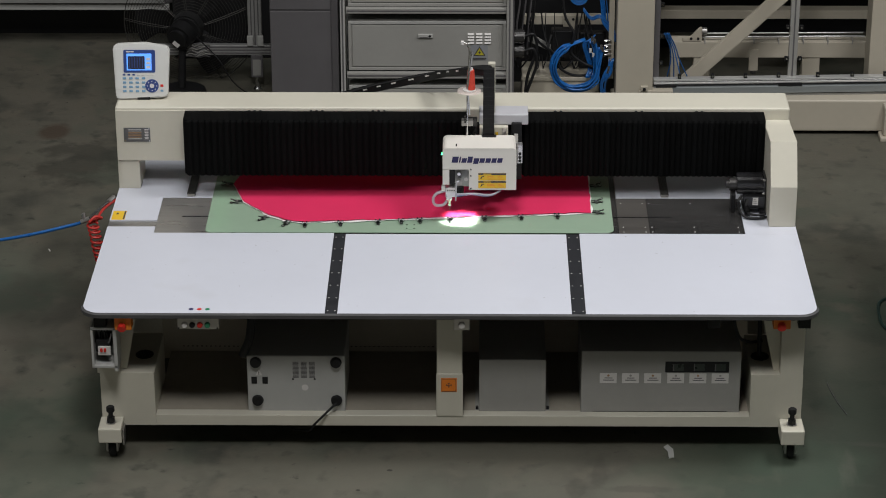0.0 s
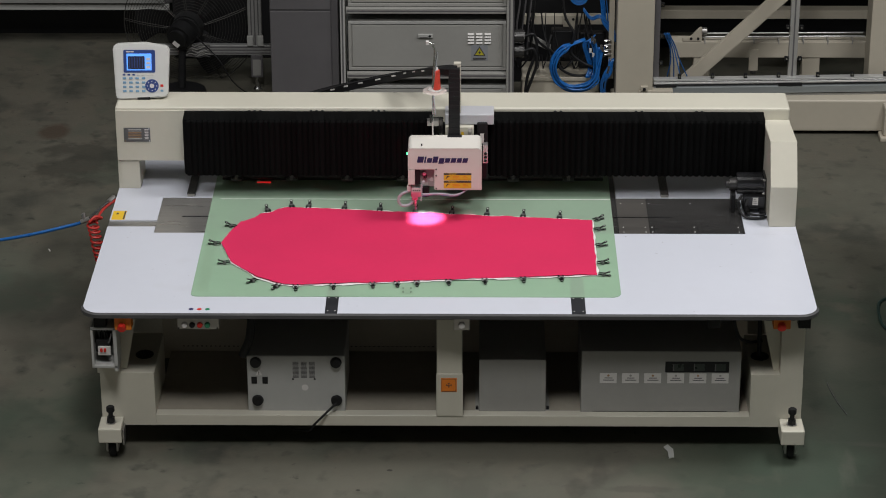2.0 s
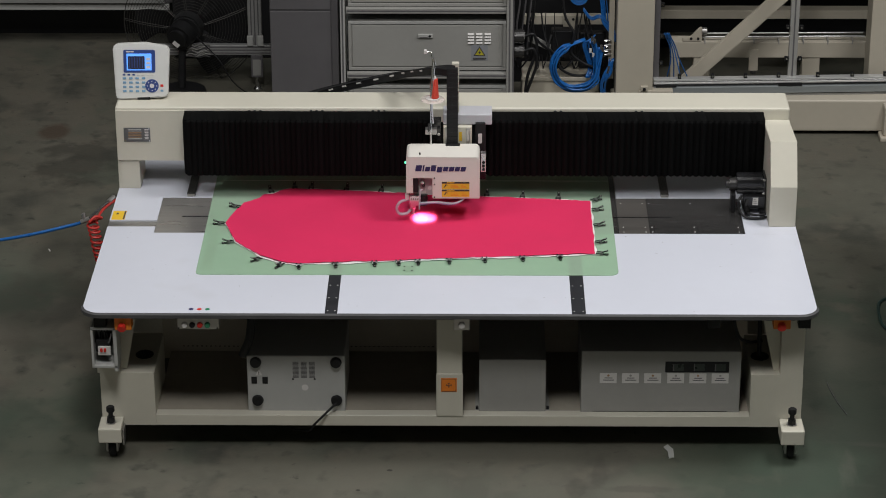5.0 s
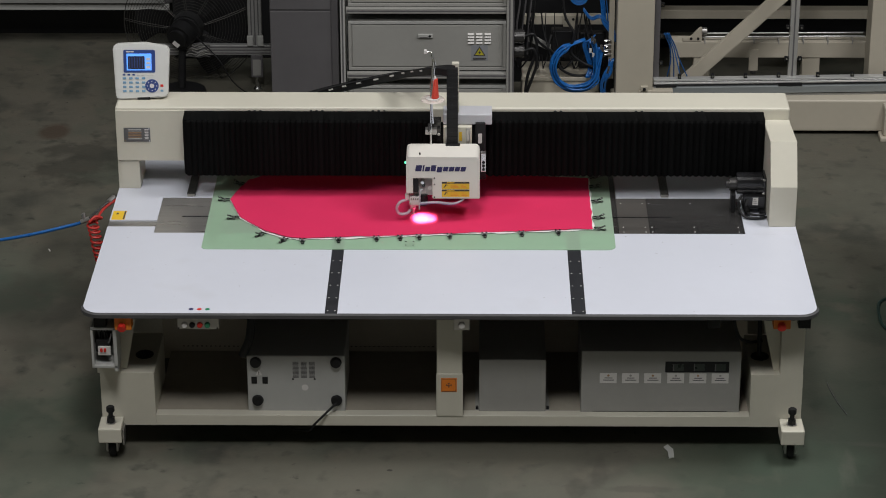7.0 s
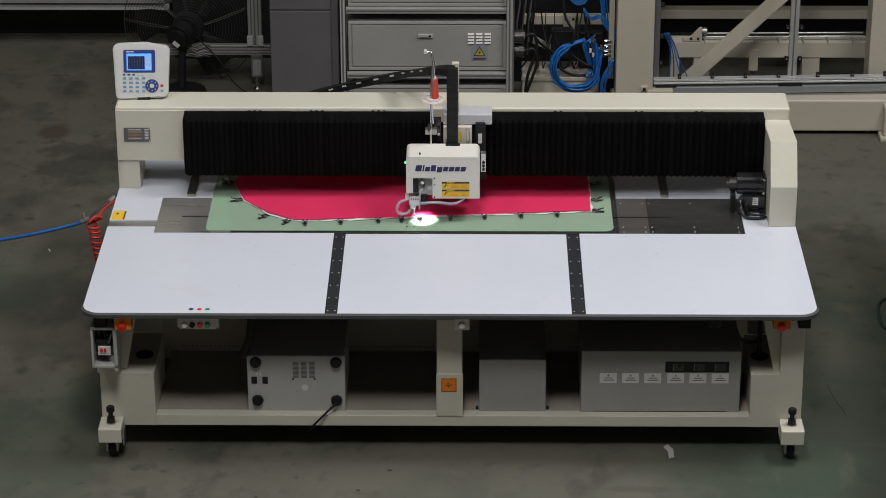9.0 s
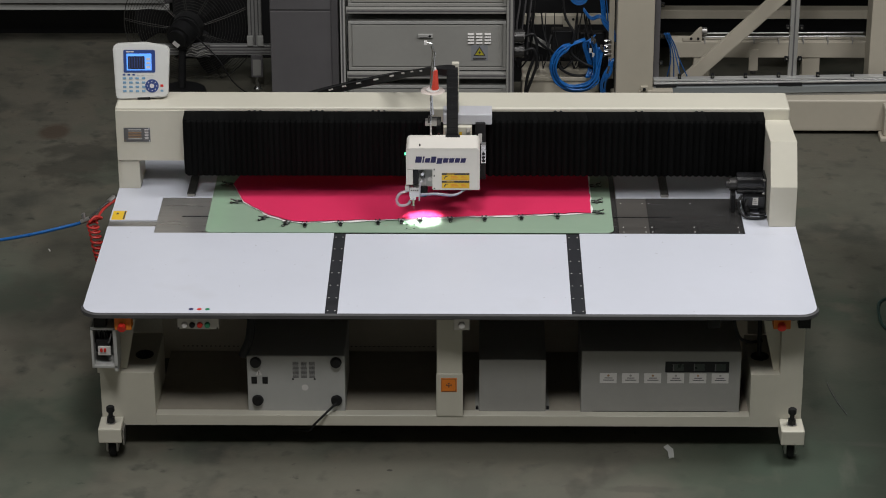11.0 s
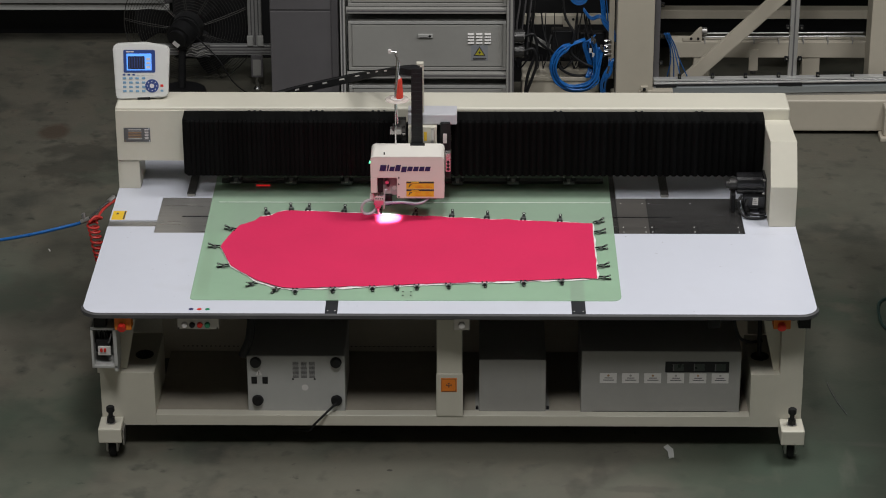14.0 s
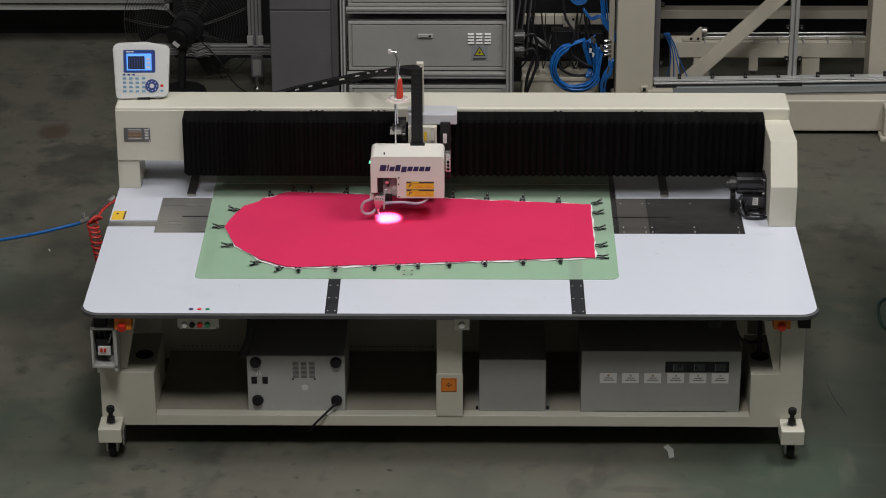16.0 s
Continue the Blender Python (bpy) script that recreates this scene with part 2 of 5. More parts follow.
def box(x0, x1, y0, y1, z0, z1, bev=0.0, seg=2, bm=None, m=None):
    own = bmesh.new()
    bmesh.ops.create_cube(own, size=1)
    for v in own.verts:
        v.co = Vector(((x0 + x1) / 2 + v.co.x * (x1 - x0), (y0 + y1) / 2 + v.co.y * (y1 - y0), (z0 + z1) / 2 + v.co.z * (z1 - z0)))
    if bev:
        bmesh.ops.bevel(own, geom=own.edges[:], offset=bev, segments=seg, affect="EDGES", profile=0.5)
    return merge(bm, own, m)


def merge(bm, own, m=None):
    if m is not None:
        own.transform(m)
    if bm is None:
        return own
    me = bpy.data.meshes.new("tmp")
    own.to_mesh(me)
    own.free()
    bm.from_mesh(me)
    bpy.data.meshes.remove(me)
    return bm


def cyl(p, q, r, r2=None, seg=20, bm=None, bev=0.0):
    p, q = Vector(p), Vector(q)
    own = bmesh.new()
    bmesh.ops.create_cone(own, cap_ends=True, segments=seg, radius1=r, radius2=r if r2 is None else r2, depth=(q - p).length)
    if bev:
        rim = [e for e in own.edges if abs(e.verts[0].co.z - e.verts[1].co.z) < 1e-6]
        bmesh.ops.bevel(own, geom=rim, offset=bev, segments=2, affect="EDGES")
    own.transform(Matrix.Translation((p + q) / 2) @ (q - p).to_track_quat("Z", "Y").to_matrix().to_4x4())
    return merge(bm, own)


def prism(profile, axis, a, b, bev=0.0, bm=None):
    """A profile of 2D points pushed along x (points y, z), y (x, z) or z (x, y)."""
    own = bmesh.new()
    put = {"x": lambda u, v, w: (w, u, v), "y": lambda u, v, w: (u, w, v), "z": lambda u, v, w: (u, v, w)}[axis]
    lo = [own.verts.new(put(u, v, a)) for u, v in profile]
    hi = [own.verts.new(put(u, v, b)) for u, v in profile]
    own.faces.new(lo)
    own.faces.new(hi)
    k = len(lo)
    for i in range(k):
        own.faces.new((lo[i], lo[(i + 1) % k], hi[(i + 1) % k], hi[i]))
    bmesh.ops.recalc_face_normals(own, faces=own.faces[:])
    if bev:
        bmesh.ops.bevel(own, geom=own.edges[:], offset=bev, segments=2, affect="EDGES")
    return merge(bm, own)


def rounded(x0, x1, y0, y1, radii, steps=6):
    """The outline of a rectangle with corner radii for (x0 y0), (x1 y0), (x1 y1), (x0 y1)."""
    pts = []
    for (cx, cy, sx, sy, start), r in zip(((x0, y0, 1, 1, 180), (x1, y0, -1, 1, 270), (x1, y1, -1, -1, 0), (x0, y1, 1, -1, 90)), radii):
        if r <= 0:
            pts.append((cx, cy))
            continue
        for i in range(steps + 1):
            a = radians(start + 90 * i / steps)
            pts.append((cx + sx * r + r * math.cos(a), cy + sy * r + r * math.sin(a)))
    return pts


def spline(points, steps=8):
    """A smooth line through the points."""
    ps = [Vector(p) for p in points]
    ps = [ps[0] * 2 - ps[1]] + ps + [ps[-1] * 2 - ps[-2]]
    out = []
    for i in range(1, len(ps) - 2):
        a, b, c, d = ps[i - 1:i + 3]
        for k in range(steps):
            t = k / steps
            out.append(0.5 * (2 * b + (c - a) * t + (2 * a - 5 * b + 4 * c - d) * t * t + (3 * b - a - 3 * c + d) * t ** 3))
    out.append(ps[-2])
    return out


def tube(path, r, seg=8, bm=None):
    own = bmesh.new()
    rings, up = [], Vector((0.13, 0.21, 0.97))
    for i, p in enumerate(path):
        d = (path[min(i + 1, len(path) - 1)] - path[max(i - 1, 0)]).normalized()
        s = d.cross(up)
        if s.length < 1e-4:
            s = d.cross(Vector((1, 0, 0)))
        s.normalize()
        u = s.cross(d).normalized()
        up = u
        rings.append([own.verts.new(p + (s * math.cos(2 * math.pi * k / seg) + u * math.sin(2 * math.pi * k / seg)) * r) for k in range(seg)])
    for a, b in zip(rings, rings[1:]):
        for k in range(seg):
            own.faces.new((a[k], a[(k + 1) % seg], b[(k + 1) % seg], b[k]))
    own.faces.new(rings[0])
    own.faces.new(rings[-1])
    bmesh.ops.recalc_face_normals(own, faces=own.faces[:])
    return merge(bm, own)

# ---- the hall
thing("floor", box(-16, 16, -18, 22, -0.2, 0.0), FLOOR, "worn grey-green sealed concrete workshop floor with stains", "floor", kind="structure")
thing("wall_north", box(-16, 16, 22, 22.3, 0, 10), WALL, "plain grey workshop wall", "wall", kind="structure")
thing("wall_south", box(-16, 16, -18.3, -18, 0, 10), WALL, "plain grey workshop wall", "wall", kind="structure")
thing("wall_west", box(-16.3, -16, -18, 22, 0, 10), WALL, "plain grey workshop wall", "wall", kind="structure")
thing("wall_east", box(16, 16.3, -18, 22, 0, 10), WALL, "plain grey workshop wall", "wall", kind="structure")
thing("ceiling", box(-16, 16, -18, 22, 10, 10.3), WALL, "plain grey workshop ceiling", "ceiling", kind="structure")

# ---- the sewing machine
TOP = 0.86
machine = hub("sewing_machine", "large cream automatic template sewing machine with white worktop", "sewing machine")


def worktop():
    r = 0.09
    yf = -0.073
    xs = (-1.8, -0.609, -0.547, 0.598, 0.667, 1.8)
    for i, (a, b) in enumerate(((xs[0], xs[1]), (xs[2], xs[3]), (xs[4], xs[5]))):
        rad = (r if i == 0 else 0, r if i == 2 else 0, 0, 0)
        back = 0.868 if i == 1 else 0.878
        prof = rounded(a, b, yf, back, rad, 8)
        if i == 0:
            prof = prof[:-1] + [(-1.549, back), (-1.549, 0.9565), (a, 0.9565)]
        part("table_board", prism(prof, "z", TOP - 0.023, TOP), WHITE, machine, "white laminate table board")
    for a, b in ((xs[1], xs[2]), (xs[3], xs[4])):
        st = part("joint_strip", box(a + 0.001, b - 0.001, yf, 0.868, TOP - 0.02, TOP - 0.001), STRIP, machine, "black metal joint strip with screws")
        for k in range(7):
            for x in (a + 0.013, b - 0.013):
                y = yf + 0.03 + k * 0.145
                part("screw", cyl((x, y, TOP - 0.002), (x, y, TOP + 0.0012), 0.004, seg=8), NICKEL, st)
    # rubber band round the front and side edges
    o = rounded(-1.812, 1.812, yf - 0.014, 0.96, (r + 0.012, r + 0.012, 0, 0), 8)
    i = rounded(-1.7995, 1.7995, yf + 0.0005, 0.96, (r, r, 0, 0), 8)
    o, i = o[:-2] + [], i[:-2] + []
    bm = bmesh.new()
    lo = [bm.verts.new((x, y, TOP - 0.024)) for x, y in o]
    hi = [bm.verts.new((x, y, TOP - 0.006)) for x, y in o]
    hi2 = [bm.verts.new((x, y, TOP - 0.001)) for x, y in i]
    lo2 = [bm.verts.new((x, y, TOP - 0.024)) for x, y in i]
    for a, b in ((lo, hi), (hi, hi2), (hi2, lo2), (lo2, lo)):
        for k in range(len(a) - 1):
            bm.faces.new((a[k], a[k + 1], b[k + 1], b[k]))
    bmesh.ops.recalc_face_normals(bm, faces=bm.faces[:])
    part("edge_band", bm, EDGE, machine, "dark rubber edge band", smooth=False)
    part("under_frame", box(-1.70, 1.70, 0.0, 0.88, TOP - 0.07, TOP - 0.0285, 0.004), BLACK, machine)
    # boards and plates behind the front boards
    part("table_board", prism(((-1.8, 1.037), (-1.549, 1.037), (-1.549, 1.3345), (-1.284, 1.3345), (-1.284, 2.6), (-1.8, 2.6)), "z", TOP - 0.028, TOP), WHITE, machine, "white laminate table board")
    part("table_board", prism(((1.53, 0.8785), (1.8, 0.8785), (1.8, 2.6), (0.88, 2.6), (0.88, 1.338), (1.53, 1.338)), "z", TOP - 0.028, TOP), WHITE, machine, "white laminate table board")
    part("steel_plate", box(-1.548, -1.15, 0.8795, 1.3335, TOP - 0.01, TOP - 0.001), STEEL, machine, "brushed steel cover plate")
    part("steel_plate", box(-1.80, -1.550, 0.958, 1.036, TOP - 0.03, TOP - 0.006), STEEL, machine, "brushed steel gap strip")
    part("bed_plate", box(-1.149, 0.875, 0.8795, 2.6, TOP - 0.03, TOP - 0.004), DARKSTEEL, machine, "dark steel machine bed")
    part("bed_plate", box(-1.283, -1.1495, 1.3345, 2.6, TOP - 0.03, TOP - 0.004), DARKSTEEL, machine, "dark steel machine bed")
    # left plate in a paler, duller steel: differing reflections put into its colour
    pl = part("steel_plate", box(0.876, 1.035, 0.8795, 1.337, TOP - 0.01, TOP - 0.001), DULLSTEEL, machine, "dark steel cover plate")
    pr = part("steel_plate", box(1.036, 1.529, 0.8795, 1.337, TOP - 0.01, TOP), DARKSTEEL, machine, "dark steel cover plate with screws")
    for p, xs2 in ((pl, (0.90, 1.015)), (pr, (1.05, 1.27, 1.50))):
        for x in xs2:
            for y in (0.90, 0.96, 1.27):
                part("screw", cyl((x, y, TOP - 0.001), (x, y, TOP + 0.002), 0.0036, seg=8), PAPER, p)
    part("slot", box(0.55, 1.16, 1.085, 1.092, TOP - 0.001, TOP + 0.0015), BLACK, machine)
    part("slot", box(-1.42, -1.22, 1.085, 1.092, TOP - 0.001, TOP + 0.0015), BLACK, machine)
    for x in (-1.40, 1.14):
        rail = part("guide_rail", box(x - 0.022, x + 0.022, 1.36, 2.5, TOP, TOP + 0.018, 0.003), DARKSTEEL, machine, "dark steel guide rail")
        part("end_block", box(x - 0.02, x + 0.02, 1.345, 1.3598, TOP + 0.0005, TOP + 0.014, 0.003), STEEL, rail)
    st = part("warning_sticker", box(-1.792, -1.722, 1.042, 1.155, TOP, TOP + 0.001), YELLOW, machine, "yellow warning sticker")
    part("print_bar", box(-1.732, -1.724, 1.048, 1.150, TOP + 0.001, TOP + 0.0016), INK, st)
    part("print_bar", box(-1.772, -1.760, 1.11, 1.13, TOP + 0.001, TOP + 0.0016), INK, st)
    # marks above the push buttons
    for x, m in ((-1.265, NAVY), (-1.225, RED), (-1.185, GREENB)):
        part("button_mark", cyl((x, -0.03, TOP - 0.0005), (x, -0.03, TOP + 0.0008), 0.012, seg=16), m, machine)


worktop()


def base_frame():
    part("front_beam", box(-1.483, 1.508, 0.1, 0.16, 0.145, 0.203, 0.0012, 1), CREAM, machine, "cream steel front beam")
    part("shelf_plate", box(-1.483, 1.508, 0.1605, 0.83, 0.18, 0.195, 0.002), SHELF, machine, "darker cream steel shelf plate")
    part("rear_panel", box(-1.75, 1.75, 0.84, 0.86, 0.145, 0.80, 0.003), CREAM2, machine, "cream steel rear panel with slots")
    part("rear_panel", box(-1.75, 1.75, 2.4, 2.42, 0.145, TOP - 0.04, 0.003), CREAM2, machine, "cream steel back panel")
    for k in range(60):
        x = -1.42 + k * 0.024
        part("vent_slot", box(x, x + 0.009, 0.8385, 0.8405, 0.217, 0.222), BLACK, machine)
    for s in (-1, 1):
        a, b = (-1.754, -1.483) if s < 0 else (1.508, 1.766)
        blk = part("leg_box", box(a, b, 0.1, 0.55, 0.145, 0.44), CREAM, machine, "cream steel leg box")
        cx = -1.551 if s < 0 else 1.568
        part("cable_gland", cyl((cx, 0.30, 0.44), (cx, 0.30, 0.447), 0.046, seg=28, bev=0.002), BLACK, blk, "black round cable grommet")
        pa, pb = (-1.765, -1.655) if s < 0 else (1.65, 1.764)
        part("post", box(pa, pb, 0.1, 0.2, 0.44, TOP - 0.072), CREAM, machine, "cream square steel post")
        q = (-1.654, -1.622, -1.552) if s < 0 else (1.649, 1.622, 1.545)
        part("gusset", prism(((q[0], 0.4405), (q[1], 0.4405), (q[2], TOP - 0.072), (q[0], TOP - 0.072)), "y", 0.15, 0.158, 0.002), CREAM, machine, "cream tapered gusset plate")
        ra, rb = (-1.752, -1.742) if s < 0 else (1.75, 1.76)
        part("side_panel", box(ra, rb, 0.201, 0.55, 0.4405, TOP - 0.072, 0.002), CREAM, machine, "cream side panel")
        part("back_plate", box(min(a, b) + 0.02, max(a, b) - 0.004, 0.552, 0.562, 0.4405, TOP - 0.072, 0.002), CREAM, machine, "cream leg back plate")
        # rear legs
        part("leg", box(a, b, 2.1, 2.4, 0.0, TOP - 0.029, 0.006), CREAM, machine)
        part("side_rail", box(min(a, b) + 0.05, max(a, b) - 0.05, 0.551, 2.1, 0.145, 0.25, 0.004), CREAM, machine)
        # foot block with castor and levelling screw
        fx = -1.702 if s < 0 else 1.714
        foot = part("foot_block", box(fx - 0.058, fx + 0.058, -0.04, 0.0995, 0.115, 0.195, 0.006), CREAM, machine, "cream foot block with levelling screw and castor")
        part("levelling_screw", cyl((fx, 0.035, 0.195), (fx, 0.035, 0.28), 0.012, seg=12), BLACK, foot, "black levelling screw")
        part("nut", cyl((fx, 0.035, 0.1955), (fx, 0.035, 0.225), 0.021, seg=6), BLACK, foot)
        part("knob", cyl((fx, 0.035, 0.255), (fx, 0.035, 0.285), 0.021, seg=16, bev=0.004), BLACK, foot)
        part("washer", cyl((fx, 0.035, 0.1952), (fx, 0.035, 0.1985), 0.027, seg=20), STEEL, foot)
        bm = cyl((fx - 0.016, 0.05, 0.04), (fx + 0.016, 0.05, 0.04), 0.04, seg=24, bev=0.004)
        part("castor_wheel", bm, BLACK, foot, "black castor wheel")
        bm = box(fx - 0.03, fx - 0.02, 0.02, 0.08, 0.035, 0.115, 0.002)
        box(fx + 0.02, fx + 0.03, 0.02, 0.08, 0.035, 0.115, 0.002, bm=bm)
        box(fx - 0.035, fx + 0.035, 0.01, 0.09, 0.106, 0.1148, 0.002, bm=bm)
        part("castor_fork", bm, STEEL, foot)
        part("castor_plate", box(fx + 0.059, fx + 0.066, 0.0, 0.075, 0.085, 0.17, 0.002), STEEL, foot)
    part("centre_post", box(-0.066, 0.063, 0.1005, 0.2, 0.2035, TOP - 0.0705, 0.006), CREAM, machine, "cream centre post")
    part("centre_box", box(-0.068, 0.066, 0.094, 0.1003, 0.2035, 0.443, 0.003), CREAM, machine)
    part("warning_sticker", box(-0.044, 0.035, 0.0925, 0.0938, 0.342, 0.42), ORANGE, machine, "orange square warning sticker")
    s = part("sticker_print", box(-0.0405, 0.0315, 0.0918, 0.0924, 0.3455, 0.4165), ORANGE, machine)
    for dx, dz, w, h in ((0, 0, 0.03, 0.003), (0, 0, 0.003, 0.026), (0.011, 0, 0.003, 0.01), (-0.011, 0, 0.003, 0.01), (0, 0.009, 0.01, 0.003), (0, -0.009, 0.01, 0.003)):
        part("print_bar", box(-0.0045 + dx - w / 2, -0.0045 + dx + w / 2, 0.0912, 0.0917, 0.381 + dz - h / 2, 0.381 + dz + h / 2), INK, s)
    for x0, x1, z0, z1 in ((-0.0405, 0.0315, 0.3455, 0.3475), (-0.0405, 0.0315, 0.4145, 0.4165), (-0.0405, -0.0385, 0.3475, 0.4145), (0.0295, 0.0315, 0.3475, 0.4145)):
        part("print_bar", box(x0, x1, 0.0912, 0.0917, z0, z1), INK, s)
    for x, y0 in ((-1.72, -0.02), (1.745, 0.0), (1.30, 0.0)):
        part("bracket", box(x - 0.03, x + 0.03, y0, y0 + 0.06, TOP - 0.112, TOP - 0.032, 0.003), BLACK, machine)


base_frame()


def gantry():
    y0, y1, z0, z1 = 1.456, 1.69, 1.025, 1.333
    bm = box(-1.8, 1.8, y0, y1, z0, z1, 0.012, 3)
    part("gantry_beam", bm, CREAM, machine, "long cream steel gantry beam")
    part("column", box(-1.8, -1.682, y0 + 0.002, y1, TOP, z0 - 0.0005, 0.004), CREAM, machine, "cream gantry column")
    part("column", box(1.62, 1.798, y0 + 0.002, y1, TOP, z0 - 0.0005, 0.004), CREAM, machine, "cream gantry column")
    part("beam_front", box(-1.798, -1.425, y0 - 0.006, y0 + 0.006, z0 + 0.001, z1 - 0.016, 0.003), CREAM, machine)
    # end cover in bent sheet
    bm = prism(((0.97, TOP), (0.97, 1.085), (1.085, 1.295), (1.40, 1.268), (1.4555, 1.268), (1.4555, TOP)), "x", 1.66, 1.798, 0.002)
    part("end_cover", bm, CREAM, machine, "bent cream sheet end cover")
    pl = part("data_plate", box(-1.757, -1.615, y0 - 0.010, y0 - 0.0075, 1.138, 1.218, 0.0008), WIREG, machine, "engraved metal data plate")
    for k in range(7):
        z = 1.153 + k * 0.009
        part("print_bar", box(-1.733, -1.663, y0 - 0.0112, y0 - 0.0101, z, z + 0.0038), COPPER if k in (1, 2, 3, 4) else GREYL, pl)
        part("print_bar", box(-1.645, -1.625, y0 - 0.0112, y0 - 0.0101, z, z + 0.0038), PAPER, pl)
    for x in (-1.752, -1.62):
        for z in (1.144, 1.212):
            part("screw", cyl((x, y0 - 0.0118, z), (x, y0 - 0.0101, z), 0.0035, seg=8), CHROME, pl)
    # bolt heads along the beam's upper front edge
    for x in (-1.08, -1.05, -1.02, -0.75, -0.72, -0.69, -0.42, -0.39, -0.36, 0.55, 0.58, 0.98, 1.01, 1.30, 1.33):
        part("bolt", cyl((x, y0 - 0.016, 1.316), (x, y0 - 0.016, 1.322), 0.007, seg=8), BLACK, machine)
    # drive motor beside the end cover
    prof = [(1.155, 0.968), (1.148, 0.985), (1.152, 0.990), (1.147, 1.006), (1.152, 1.011), (1.149, 1.030), (1.156, 1.047), (1.17, 1.058), (1.185, 1.054), (1.20, 1.060), (1.215, 1.054), (1.235, 1.057), (1.25, 1.045), (1.25, 0.968)]
    mt = part("servo_motor", prism(prof, "x", 1.505, 1.64, 0.0015), GLOSSBLACK, machine, "black ribbed servo motor")
    part("end_bell", box(1.6405, 1.657, 1.142, 1.252, 0.962, 1.064, 0.004), GLOSSBLACK, mt)
    for y, z in ((1.148, 1.052), (1.148, 0.974)):
        part("bolt", cyl((1.637, y - 0.008, z), (1.650, y - 0.008, z), 0.006, seg=8), CHROME, mt)
    part("flange", cyl((1.466, 1.20, 1.004), (1.5045, 1.20, 1.004), 0.034, seg=24, bev=0.003), DARKSTEEL, mt, "dark grey coupling")
    part("shaft", cyl((1.45, 1.20, 1.004), (1.4655, 1.20, 1.004), 0.02), DARKSTEEL, mt)
    part("plate", box(1.535, 1.657, 1.13, 1.27, TOP + 0.03, 0.9675, 0.006), GLOSSBLACK, mt, "black motor bracket")
    for k in range(2):
        part("bracket_foot", box(1.545 + k * 0.078, 1.575 + k * 0.078, 1.10, 1.26, TOP + 0.001, TOP + 0.0298, 0.004), GLOSSBLACK, mt)
    part("label", box(1.587, 1.616, 1.1282, 1.1297, 0.915, 0.957), PAPER, mt, "white motor label")
    for k in range(3):
        part("print_bar", box(1.591, 1.612 - 0.004 * k, 1.1272, 1.1281, 0.922 + 0.012 * k, 0.926 + 0.012 * k), GREY, mt)
    part("belt_guard", box(1.478, 1.5, 1.15, 1.24, TOP + 0.002, 0.966, 0.006), BLACK, mt)
    part("motor_cable", tube(spline([(1.53, 1.14, 0.965), (1.508, 1.11, 0.94), (1.518, 1.09, 0.90), (1.55, 1.065, TOP + 0.012), (1.61, 1.055, TOP + 0.010), (1.659, 1.07, TOP + 0.012)], 7), 0.007, 8), BLACK, mt, "black motor cable", smooth=True)
    part("motor_cable", tube(spline([(1.56, 1.13, 0.95), (1.55, 1.105, 0.915), (1.565, 1.09, 0.885), (1.60, 1.085, TOP + 0.016), (1.655, 1.09, TOP + 0.02)], 7), 0.006, 8), BLACK, mt, smooth=True)
    for x, y, z in ((1.508, 1.106, 0.93), (1.552, 1.10, 0.905)):
        part("connector", cyl((x, y + 0.006, z + 0.012), (x + 0.003, y - 0.006, z - 0.014), 0.0125, seg=14, bev=0.002), GLOSSBLACK, mt, "dark cable connector")


gantry()

# ---- the moving carriage, the sewing head and the bellows, in the machine's space
HX = 0.147  # middle of the head at the start


